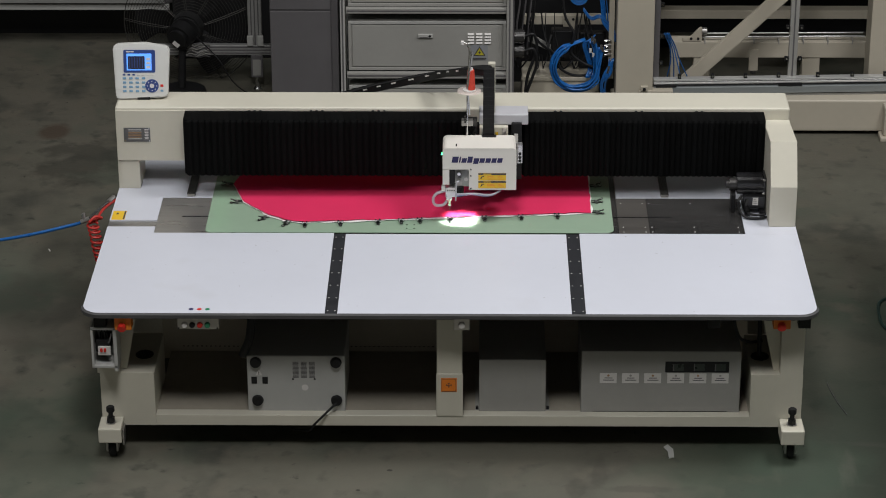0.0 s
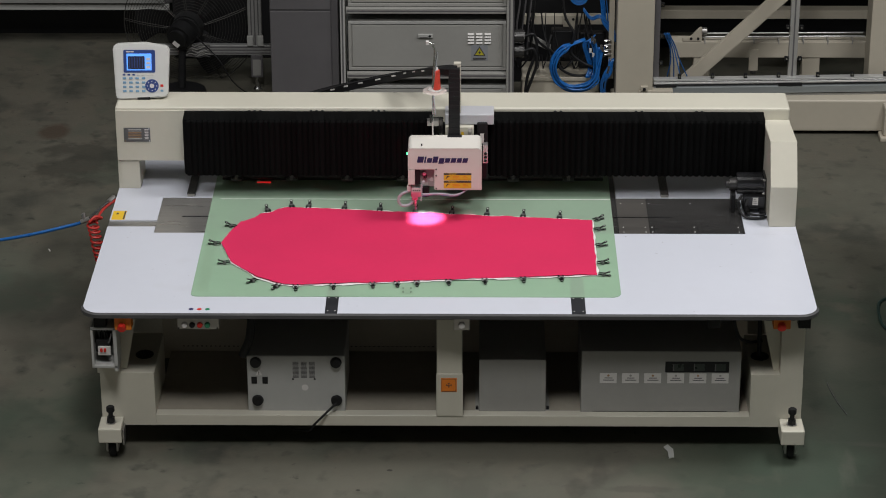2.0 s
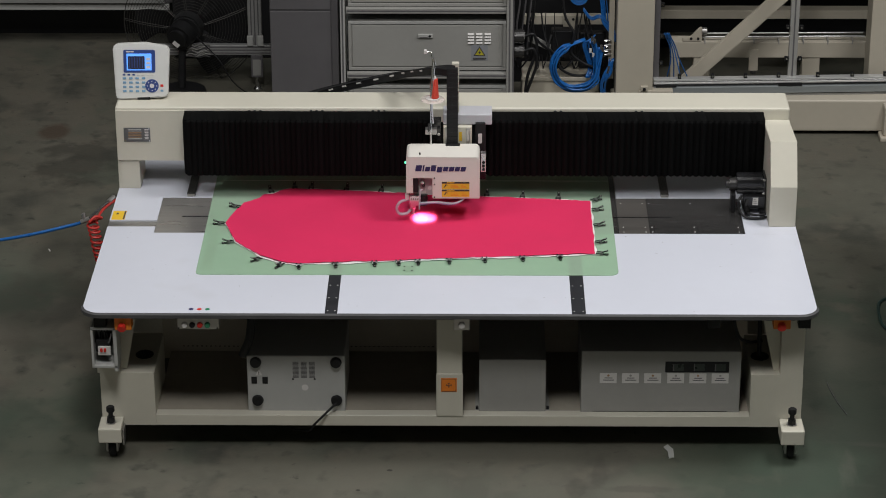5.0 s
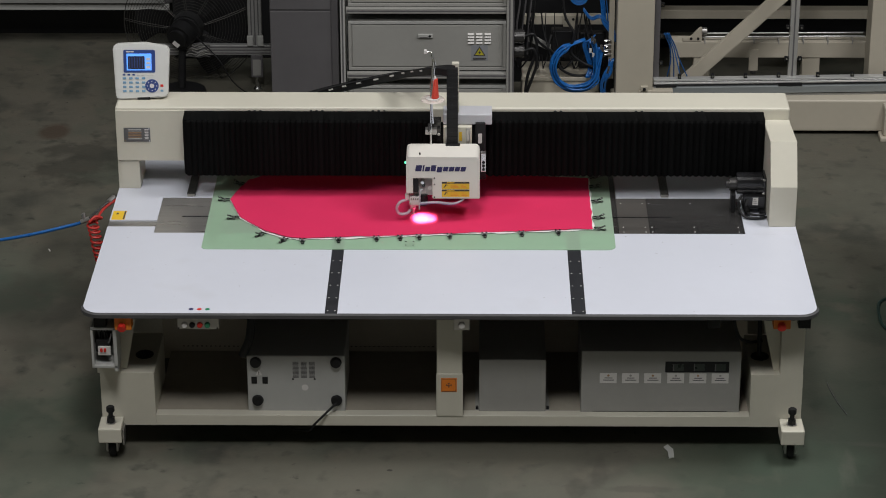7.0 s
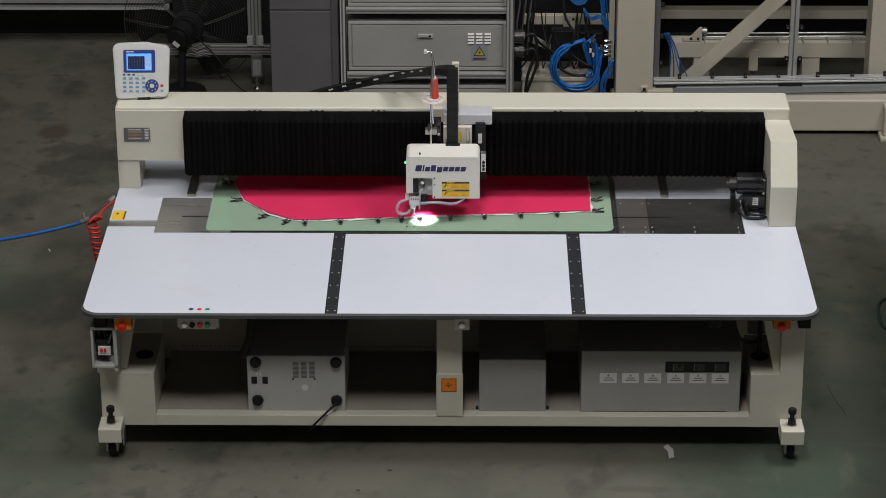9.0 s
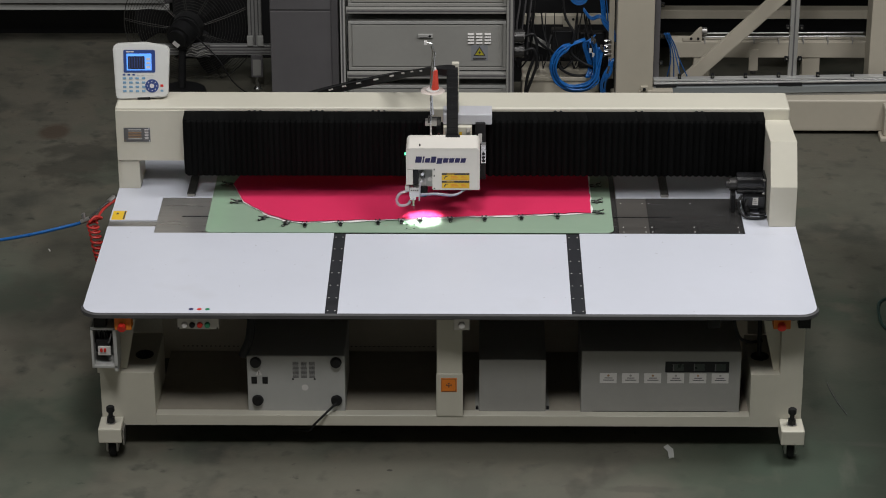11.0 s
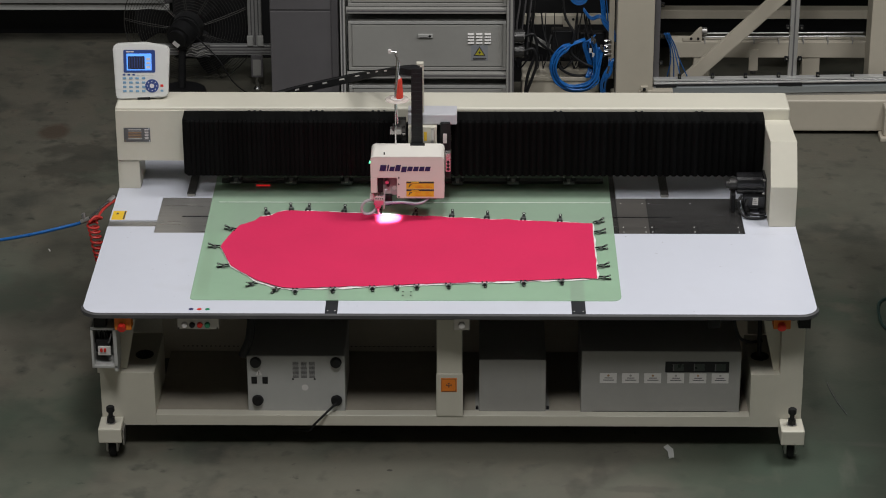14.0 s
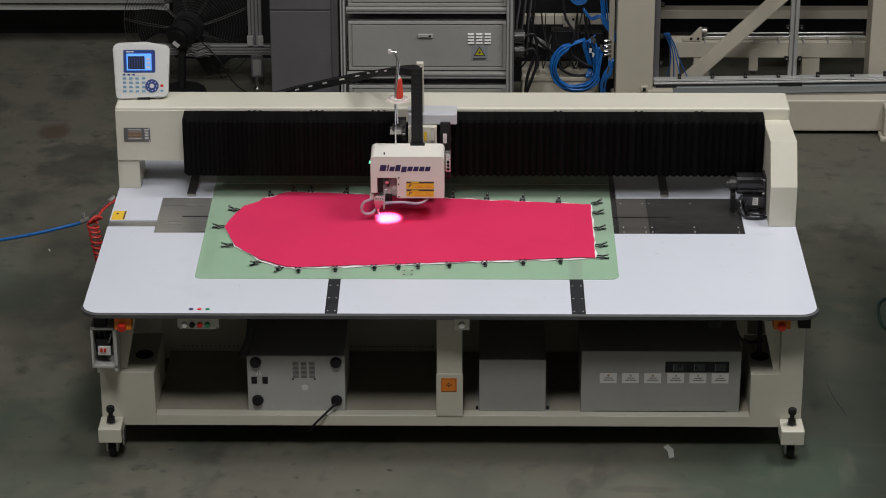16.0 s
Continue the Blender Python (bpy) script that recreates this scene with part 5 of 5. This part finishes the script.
def fan():
    f = hub("pedestal_fan", "black industrial pedestal fan with wire guard, seen from behind", "fan")
    cx, cy, cz = -1.815, 5.28, 0.405
    part("base", cyl((cx - 0.04, 5.08, 0.0), (cx - 0.04, 5.08, 0.03), 0.16, 0.15, seg=36, bev=0.006), BLACK, f)
    part("pole", cyl((cx - 0.05, 5.10, 0.03), (cx - 0.035, 5.14, 0.37), 0.026, seg=18), BLACK, f)
    bm = cyl((cx + 0.005, cy - 0.03, cz + 0.03), (cx - 0.015, cy - 0.11, cz + 0.015), 0.108, 0.10, seg=32, bev=0.012)
    part("motor", bm, GREYM, f, "dark grey fan motor housing", smooth=False)
    part("motor_cap", cyl((cx - 0.02, cy - 0.108, cz + 0.01), (cx - 0.065, cy - 0.21, cz - 0.02), 0.098, 0.085, seg=32, bev=0.02), BLACK, f)
    part("screw", cyl((cx - 0.055, cy - 0.211, cz + 0.01), (cx - 0.056, cy - 0.216, cz + 0.01), 0.008, seg=10), CHROME, f)
    part("tilt_bracket", box(cx - 0.07, cx - 0.005, 5.09, 5.18, 0.30, 0.375, 0.012), BLACK, f)
    bm = box(-0.024, 0.024, -0.002, 0.002, -0.014, 0.014, 0.001)
    bm.transform(Matrix.Translation((cx - 0.07, cy - 0.23, cz - 0.045)) @ Matrix.Rotation(radians(40), 4, "Y"))
    part("plate", bm, PAPER, f, "pale name plate")
    part("plate_arm", box(cx - 0.074, cx - 0.066, cy - 0.2275, cy - 0.15, cz - 0.05, cz - 0.04), BLACK, f)
    for k in range(18):
        r = 0.135 + k * 0.0187
        d = -0.05 + 0.13 * (r / 0.45) ** 2
        ring = [Vector((cx + r * math.cos(a * math.pi / 24), cy + d, cz + r * math.sin(a * math.pi / 24))) for a in range(49)]
        part("guard_ring", tube(ring, 0.0036 if k == 17 else 0.0016, 5), WIRE, f)
    for k in range(9):
        for e in (-0.04, 0.04):
            a = k * 2 * math.pi / 9 + 0.29 + e
            sp = [Vector((cx + r * math.cos(a - 4 * e * (r - 0.1) * 0.5), cy - 0.058 + 0.13 * (r / 0.45) ** 2, cz + r * math.sin(a - 4 * e * (r - 0.1) * 0.5))) for r in (0.1, 0.18, 0.26, 0.34, 0.45)]
            part("spoke", tube(sp, 0.0026, 6), WIRE, f)
    for k in range(3):
        a = k * 2 * math.pi / 3 + 0.9
        bl = bmesh.new()
        bmesh.ops.create_grid(bl, x_segments=8, y_segments=4, size=0.5)
        for v in bl.verts:
            u, w = v.co.x + 0.5, v.co.y
            r = 0.09 + u * 0.29
            ang = a + w * (0.9 - 0.2 * u) + 0.25 * u
            v.co = Vector((cx + r * math.cos(ang), cy + 0.10 + 0.07 * w, cz + r * math.sin(ang)))
        bmesh.ops.solidify(bl, geom=bl.faces[:], thickness=0.003)
        part("blade", bl, BLACK, f, "dark fan blade")
    part("cord", tube(spline([(cx + 0.05, 5.12, 0.40), (-1.60, 4.95, 0.30), (-1.50, 4.95, 0.13), (-1.38, 5.0, 0.02), (-1.22, 5.05, 0.01)], 8), 0.004, 6), BLACK, f)


GREYM = mat("motor_grey", (0.022, 0.022, 0.023), 0.35, 0, 0.15, 10)
WIRE = mat("wire_grey", (0.05, 0.048, 0.044), 0.5, 0.3, 0.1, 10)
fan()


def profile_stand():
    s = hub("profile_frame", "aluminium profile frame on levelling feet", "frame")
    rail = part("rail", box(-2.06, -1.25, 5.15, 5.19, 0.248, 0.318, 0.003), ALU, s, "grooved aluminium rail")
    for z in (0.262, 0.283, 0.304):
        part("groove", box(-2.06, -1.25, 5.1485, 5.1505, z - 0.004, z + 0.004), GREYD, rail)
    up = part("upright", box(-1.407, -1.315, 5.15, 5.19, 0.319, 1.3, 0.003), ALU, s, "grooved aluminium upright")
    for x in (-1.385, -1.361, -1.337):
        part("groove", box(x - 0.004, x + 0.004, 5.1485, 5.1505, 0.319, 1.3), GREYD, up)
    for x in (-1.40, -1.33):
        part("corner_bracket", box(x - 0.015, x + 0.025, 5.13, 5.1484, 0.32, 0.39, 0.003), GREYL, s)
    for x in (-1.355, -2.01):
        ft = part("foot_bracket", box(x - 0.04, x + 0.04, 5.15, 5.19, 0.085, 0.2475, 0.004), GREYD, s)
        part("bracket_rim", box(x - 0.028, x + 0.028, 5.1465, 5.1495, 0.10, 0.215, 0.002), GREY, ft)
        part("levelling_foot", cyl((x, 5.17, 0.0), (x, 5.17, 0.085), 0.013, seg=12), CHROME, ft)
        part("foot_pad", cyl((x, 5.17, 0.0), (x, 5.17, 0.012), 0.03, 0.02, seg=16), CHROME, ft)
    rng = random.Random(9)
    for k in range(16):
        z = 0.245 + 0.006 * k
        w = [(-1.83 + 0.033 * i, 5.135 + rng.uniform(-0.012, 0.008), z + rng.uniform(-0.012, 0.012)) for i in range(6)]
        part("wrapped_wire", tube(spline(w, 3), 0.0032, 5), GREY if k % 3 else GREYD, s, smooth=True)


profile_stand()


def far_bench():
    b = hub("far_machine_bench", "long low machine bench with aluminium edge and dark underside", "bench")
    part("edge_rail", box(-5.5, -2.02, 5.9, 5.95, 0.30, 0.345, 0.004), GREYL, b, "pale edge rail")
    part("edge_rail", box(-5.5, -2.05, 5.87, 5.9, 0.36, 0.40, 0.004), ALU, b)
    part("top", box(-5.5, -2.0, 5.905, 8.2, 0.352, 0.41, 0.004), GREYD, b)
    # black block fills the underside, its shade put into the colour
    part("skirt", box(-5.4, -2.1, 6.25, 8.1, 0.0, 0.35), BLACK, b, "black fill for the shade under the bench")
    d = hub("far_dark_machine", "plain black machine housing", "machine")
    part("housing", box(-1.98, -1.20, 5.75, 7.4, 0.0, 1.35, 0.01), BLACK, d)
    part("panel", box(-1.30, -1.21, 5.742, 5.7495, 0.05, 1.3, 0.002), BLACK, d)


far_bench()


def hose_machine():
    m = hub("pneumatic_machine", "cream machine base with pneumatic valves and blue hoses", "machine")
    part("base", box(0.43, 0.93, 4.5, 4.8, 0.0, 0.34, 0.006), CREAM2, m, "cream machine base")
    part("base_lip", box(0.425, 0.935, 4.49, 4.5, 0.318, 0.345, 0.003), CREAM2, m)
    part("back_beam", box(0.44, 1.02, 4.75, 4.80, 0.613, 0.677, 0.004), CREAM2, m, "cream back beam")
    pl = part("mount_plate", box(0.70, 0.78, 4.735, 4.7495, 0.565, 0.68, 0.003), CREAM2, m)
    for x in (0.715, 0.765):
        part("hole", cyl((x, 4.7345, 0.655), (x, 4.7335, 0.655), 0.009, seg=12), BLACK, pl)
    part("hole", cyl((0.745, 4.7345, 0.59), (0.745, 4.7335, 0.59), 0.011, seg=12), BLACK, pl)
    part("brace", prism(((0.44, 0.52), (0.44, 0.57), (0.52, 0.54), (0.70, 0.43), (0.68, 0.41)), "y", 4.72, 4.74, 0.003), GREYL, m)
    # black sheet stands in for the dim depth behind the hoses
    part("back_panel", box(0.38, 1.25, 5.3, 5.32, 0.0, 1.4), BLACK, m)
    part("valve_rail", box(0.985, 1.02, 4.45, 4.47, 0.35, 1.0, 0.003), CREAM2, m)
    part("duct", box(0.92, 1.04, 4.56, 4.62, 0.0, 0.50, 0.003), BLACK, m)
    rng = random.Random(5)
    for k in range(16):
        o, r = rng.uniform(-0.008, 0.008), 0.148 + rng.uniform(-0.016, 0.016)
        cx, cz = 0.775 + o, 0.445 + rng.uniform(-0.008, 0.008)
        y = 4.40 + 0.012 * rng.uniform(-2, 2)
        loop = [(0.83 + o, y + 0.10, 0.60 + o), (0.74 + o, y + 0.05, 0.585 + 0.4 * o)]
        for a in range(17):
            t = radians(118 + a * 13.5)
            loop.append((cx + r * math.cos(t), y + 0.008 * math.sin(3 * t + k), cz + r * math.sin(t) + 0.003 * math.sin(5 * t + 2 * k)))
        if k % 2:
            loop += [(0.90 + o * 2, y + 0.02, 0.56), (0.875 + o * 3, y + 0.03, 0.62 + o)]
        else:
            loop += [(0.925 + o * 2, y + 0.02, 0.52), (0.935 + o * 3, y + 0.03, 0.575 + o)]
        part("blue_hose", tube(spline(loop, 3), 0.0055, 7), BLUEHOSE, m, smooth=True)
    for k in range(7):
        a = rng.uniform(-0.02, 0.02)
        part("blue_hose", tube(spline([(0.88 + a, 4.46, 0.63 + a), (0.84 + a, 4.47, 0.58), (0.86 + a, 4.48, 0.50), (0.88 + a, 4.47, 0.42), (0.86 + a, 4.44, 0.36)], 5), 0.0055, 7), BLUEHOSE, m, smooth=True)
        part("blue_hose", tube(spline([(0.93 + a, 4.50, 1.0), (0.955 + a, 4.48, 0.82), (0.96 + a, 4.47, 0.74), (1.0 + a, 4.46, 0.68), (1.03, 4.46, 0.62 + a)], 5), 0.0045, 7), BLUEHOSE, m, smooth=True)
    for k in range(4):
        part("blue_hose", tube(spline([(0.82, 4.5, 0.80 + 0.006 * k), (0.87, 4.48, 0.745 + 0.006 * k), (0.93, 4.47, 0.76 + 0.006 * k), (1.0, 4.46, 0.70)], 5), 0.0045, 7), BLUEHOSE, m, smooth=True)
    for k in range(8):
        part("blue_hose", tube(spline([(0.70 + 0.01 * k, 4.5, 1.0), (0.75 + 0.006 * k, 4.48, 0.865 + 0.006 * k), (0.83 - 0.004 * k, 4.48, 0.865 + 0.006 * k), (0.89 - 0.01 * k, 4.5, 1.0)], 5), 0.006, 7), BLUEHOSE, m, smooth=True)
    for k in range(10):
        a, b = rng.uniform(-0.025, 0.025), rng.uniform(-0.025, 0.025)
        part("blue_hose", tube(spline([(1.0 + a, 4.42, 0.50), (0.98 + b, 4.40, 0.40), (0.96 - a, 4.42, 0.32), (0.97 + b, 4.45, 0.20)], 5), 0.0055, 7), BLUEHOSE, m, smooth=True)
    for x, z in ((0.875, 0.64), (0.89, 0.625), (0.935, 0.585), (0.945, 0.57), (0.985, 0.44), (0.98, 0.42)):
        part("fitting", cyl((x, 4.40, z - 0.014), (x + 0.002, 4.405, z + 0.016), 0.009, seg=10, bev=0.001), CHROME, m, "bright hose fitting")
    part("base_ledge", box(0.425, 0.935, 4.4895, 4.4995, 0.222, 0.236, 0.003), CREAM2, m)
    for k in range(4):
        z = 0.52 + 0.032 * k
        part("fitting", cyl((0.955, 4.43, z), (1.0, 4.44, z + 0.004), 0.009, seg=10), CHROME, m)
        part("fitting", box(0.86 + 0.02 * k, 0.875 + 0.02 * k, 4.415, 4.43, 0.54 - 0.03 * k, 0.57 - 0.03 * k, 0.002), PAPER, m)
    part("black_hose", tube(spline([(0.68, 4.5, 1.0), (0.70, 4.48, 0.78), (0.76, 4.45, 0.66), (0.74, 4.45, 0.54), (0.82, 4.45, 0.46), (0.92, 4.45, 0.42)], 7), 0.009, 8), BLACK, m, smooth=True)
    part("black_hose", tube(spline([(0.62, 4.6, 0.60), (0.60, 4.55, 0.50), (0.68, 4.5, 0.40), (0.78, 4.5, 0.352), (0.93, 4.5, 0.37)], 7), 0.009, 8), BLACK, m, smooth=True)
    part("black_hose", tube(spline([(0.46, 4.45, 0.80), (0.52, 4.46, 0.62), (0.62, 4.5, 0.52), (0.70, 4.5, 0.47)], 7), 0.009, 8), BLACK, m, smooth=True)
    for k in range(12):
        x, u = rng.uniform(0.46, 0.85), rng.uniform(-0.05, 0.09)
        w = [(x, 4.62, 0.74), (x + 0.5 * u, 4.58, 0.62), (x + u + 0.02, 4.53, 0.50), (x + 2 * u, 4.50, 0.42), (x + 3 * u, 4.52, 0.40), (x + 4 * u, 4.60, 0.46)]
        part("thin_cable", tube(spline(w, 5), rng.uniform(0.003, 0.006), 6), BLACK, m, smooth=True)
    part("manifold", box(0.62, 0.76, 4.62, 4.70, 0.42, 0.62, 0.01), BLACK, m)
    part("manifold", box(0.80, 0.98, 4.64, 4.70, 0.35, 0.60, 0.01), BLACK, m)


hose_machine()


def frame_machine():
    m = hub("frame_machine", "large cream steel machine frame with aluminium rails", "machine")
    part("base_beam", box(0.99, 3.6, 4.0, 4.22, 0.166, 0.378, 0.012, 3), CREAM2, m, "long cream base beam")
    c = part("column", box(1.012, 1.246, 4.0, 4.2, 0.3785, 1.5, 0.006), CREAM2, m, "cream square column")
    part("base_plate", box(1.16, 1.375, 3.985, 4.12, 0.43, 0.445, 0.003), CREAM2, m)
    part("lug", box(1.17, 1.215, 3.975, 3.9995, 0.445, 0.478, 0.003), CREAM2, m)
    part("bolt", cyl((1.192, 3.9748, 0.462), (1.192, 3.966, 0.462), 0.011, seg=6), BLACK, m)
    part("column", box(2.64, 2.90, 4.25, 4.45, 0.3785, 1.5, 0.006), CREAM2, m, "cream square column")
    part("corner_post", box(1.25, 1.29, 4.10, 4.14, 0.38, 1.5, 0.003), GREYD, m, "dark grey profile post")
    turn = Matrix.Translation((1.25, 4.06, 0)) @ Matrix.Rotation(radians(2.4), 4, "Z") @ Matrix.Translation((-1.25, -4.06, 0))
    for z0, z1, y, mt in ((0.481, 0.496, 4.055, RAILBRIGHT), (0.464, 0.476, 4.045, RAILBRIGHT), (0.398, 0.446, 4.04, ALUB), (0.376, 0.392, 4.05, GREY)):
        bm = box(1.255, 3.6, y, y + 0.05, z0, z1, 0.004)
        bm.transform(turn)
        part("rail", bm, mt, m, "aluminium profile rail")
    bm = box(1.26, 3.6, 4.065, 4.10, 0.38, 0.49)
    bm.transform(turn)
    part("rail_core", bm, GREYD, m)
    for a, b in ((1.27, 1.40), (2.05, 2.20)):
        bm = box(a, b, 4.036, 4.0645, 0.449, 0.461)
        bm.transform(turn)
        part("rail_slot", bm, BLACK, m)
    for x in (1.42, 1.63, 1.84, 2.05, 2.30, 2.52, 2.73):
        bm = box(x - 0.011, x + 0.011, 4.055, 4.075, 0.497, 0.527, 0.002)
        bm.transform(turn)
        cb = part("clip_block", bm, BLACK, m, "small black panel clip")
        bm = cyl((x, 4.0545, 0.513), (x, 4.051, 0.513), 0.007, seg=8)
        bm.transform(turn)
        part("screw", bm, CHROME, cb)
    up = part("middle_post", box(2.11, 2.165, 4.12, 4.16, 0.38, 1.5, 0.003), GREY, m, "grey profile post")
    part("groove", box(2.133, 2.142, 4.1185, 4.1205, 0.38, 1.5), GREYD, up)
    for x, z in ((1.30, 0.98), (1.30, 0.77), (1.30, 0.59), (2.095, 0.83), (2.18, 0.83), (2.095, 0.62), (2.18, 0.62)):
        cb = part("clip_block", box(x - 0.013, x + 0.013, 4.10, 4.118, z - 0.014, z + 0.014, 0.002), BLACK, m, "small black panel clip")
        part("screw", cyl((x, 4.0995, z), (x, 4.096, z), 0.007, seg=8), CHROME, cb)
    part("diagonal_brace", prism(((1.399, 0.32), (1.529, 0.32), (2.28, 1.06), (2.15, 1.06)), "y", 4.40, 4.44, 0.004), CREAM2, m, "cream diagonal brace")
    part("rear_beam", box(1.30, 2.9, 4.9, 5.0, 0.60, 0.66, 0.004), CREAM2, m, "cream rear beam")
    tr = part("rear_track", box(1.40, 2.72, 4.6, 4.72, 0.44, 0.55, 0.004), CREAM2, m, "cream rear track beam")
    part("guide_rod", cyl((1.60, 4.63, 0.572), (2.66, 4.63, 0.580), 0.006, seg=12), RAILBRIGHT, m, "polished guide rod")
    part("guide_rod", cyl((1.60, 4.70, 0.572), (2.66, 4.70, 0.580), 0.005, seg=12), RAILBRIGHT, m, "polished guide rod")
    for k in range(7):
        x = 1.62 + k * 0.16
        part("rod_support", box(x - 0.004, x + 0.004, 4.598, 4.66, 0.535, 0.567, 0.001, 1), GREY, tr)
    for a, b in ((1.40, 1.46), (1.55, 1.66), (2.26, 2.375)):
        part("track_leg", box(a, b, 4.605, 4.70, 0.0, 0.4395, 0.004), CREAM2, m)
    part("drop_bracket", box(1.91, 1.97, 4.585, 4.5995, 0.355, 0.50, 0.003), CREAM2, m)
    part("bracket_nut", cyl((1.94, 4.59, 0.335), (1.94, 4.59, 0.355), 0.02, seg=6), DARKSTEEL, m)
    br = part("bearing_bracket", prism(((1.475, 0.552), (1.60, 0.552), (1.60, 0.645), (1.585, 0.645), (1.53, 0.585), (1.475, 0.57)), "y", 4.60, 4.63, 0.003), CREAM2, m, "cream bearing bracket")
    part("bearing", cyl((1.60, 4.615, 0.618), (1.632, 4.615, 0.618), 0.025, seg=20, bev=0.003), STEEL, br)
    for x in (1.53, 1.575):
        part("hole", cyl((x, 4.5995, 0.572), (x, 4.597, 0.572), 0.009, seg=12), BLACK, br)
    for k in range(4):
        part("blue_hose", tube(spline([(1.33 + 0.01 * k, 4.3, 0.72), (1.37 + 0.012 * k, 4.32, 0.62), (1.38 + 0.02 * k, 4.33, 0.52), (1.36 + 0.045 * k, 4.34, 0.40)], 6), 0.004, 6), BLUEHOSE, m, smooth=True)
    # shaded depth behind the frame, drawn as one black sheet
    part("dark_panel", box(1.26, 3.6, 5.9, 5.93, 0.0, 1.4), BLACK, m, "black sheet for the dim depth behind the frame")
    # unseen panel overhead, added to keep lamp light off the inner beams
    part("roof_panel", box(1.02, 3.6, 4.30, 5.93, 1.5, 1.53, 0.003), CREAM2, m, "unseen cream panel added to shade the frame's inside")
    part("floor_skid", box(1.30, 3.5, 5.6, 5.75, 0.0, 0.06), BLACK, m)
    # set the frame back onto the floor
    for o in m.children_recursive:
        if "moved" in o.data.name:
            continue
        o.data.transform(Matrix.Translation((-0.003, 0.261, -0.146)) @ Matrix.Diagonal((1.0222, 1.0222, 1.0222, 1)))
        for v in o.data.vertices:
            v.co.z = max(v.co.z, 0.001)
        o.data.name = "moved"
    ft = part("foot", box(2.765, 2.92, 4.25, 4.3485, 0.03, 0.228, 0.008), CREAM2, m, "cream levelling foot")
    part("foot_base", box(2.745, 2.94, 4.225, 4.3485, 0.0, 0.03, 0.006), CREAM2, ft)
    for z in (0.19, 0.11):
        part("bolt", cyl((2.80, 4.2495, z), (2.80, 4.238, z), 0.016, seg=6), BLACK, ft)


RAILBRIGHT = mat("bright_aluminium", (0.60, 0.60, 0.59), 0.32, 0.5, 0.08, 5, 0.03, 150, stretch=(1, 8, 8))
ALUB = mat("bluish_aluminium", (0.30, 0.325, 0.335), 0.45, 0.5, 0.08, 5, 0.03, 150, stretch=(1, 8, 8))
frame_machine()


def flatten():
    """Keep to thing, part and sub-part: deeper pieces hang on the part."""
    for top in [o for o in scene.objects if o.parent is None]:
        for p in top.children:
            for s in p.children:
                for deep in s.children_recursive:
                    deep.parent = p


flatten()

# ---- what moves
BOARD = [(0.0, 0.881), (0.3, 0.879), (0.4, 0.85), (0.5, 0.792), (1.0, 0.551), (1.5, 0.339), (1.9, 0.148), (2.05, 0.104), (2.2, 0.092), (2.5, 0.09), (3.0, 0.082), (3.2, 0.088), (3.5, 0.132),
         (4.0, 0.21), (4.2, 0.241), (6.3, 0.563), (6.5, 0.594), (7.0, 0.671), (7.5, 0.748), (8.0, 0.826), (8.5, 0.893), (8.7, 0.903), (9.2, 0.904), (10.2, 0.904), (10.8, 0.882), (11.3, 0.88), (11.4, 0.868),
         (11.5, 0.837), (12.0, 0.616), (12.5, 0.402), (13.0, 0.173), (13.2, 0.092), (13.4, 0.072), (14.0, 0.07), (14.3, 0.071), (14.5, 0.081), (15.0, 0.16), (15.5, 0.238), (16.0, 0.318)]
HEAD_X = [(0.0, 0.0), (0.3, 0.0), (0.5, -0.014), (1.0, -0.072), (1.5, -0.126), (2.0, -0.18), (2.15, -0.19), (2.3, -0.19), (2.5, -0.19), (8.0, -0.19), (9.5, -0.19), (9.9, -0.19), (11.3, -0.19), (11.5, -0.196), (12.0, -0.246),
          (12.5, -0.295), (13.0, -0.343), (13.4, -0.375), (13.6, -0.375), (13.75, -0.375), (14.0, -0.375), (16.0, -0.375)]
HEAD_Z = [(0.0, 0.0), (2.25, 0.0), (2.4, -0.03), (2.5, -0.046), (2.6, -0.049), (9.5, -0.049), (9.9, 0.0), (13.42, 0.0), (13.5, -0.008), (13.6, -0.034), (13.75, -0.048), (16.0, -0.048)]


def at_time(rows, t):
    return float(np.interp(t, [r[0] for r in rows], [r[1] for r in rows]))


def motions():
    walk(template, [(t, pose(0, y, 0)) for t, y in BOARD])
    walk(fabric, [(t, pose(0, y, 0)) for t, y in BOARD])
    for c, m in clips:
        walk(c, [(t, pose(0, y, 0) @ m) for t, y in BOARD])
    walk(the_carriage, [(t, pose(HX + x, 0, 0)) for t, x in HEAD_X])
    times = sorted({r[0] for r in HEAD_X} | {r[0] for r in HEAD_Z})
    walk(the_head, [(t, pose(HX + at_time(HEAD_X, t), 0, at_time(HEAD_Z, t))) for t in times])
    for ob, side, f in pleats:
        rows = []
        for t, x in HEAD_X:
            if side == "left":
                a, b = BELL_L[0], HX + x + BELL_L[1]
            else:
                a, b = HX + x + BELL_R[0], BELL_R[1]
            rows.append((t, pose(a + (b - a) * f, 0, 0)))
        walk(ob, rows)


motions()
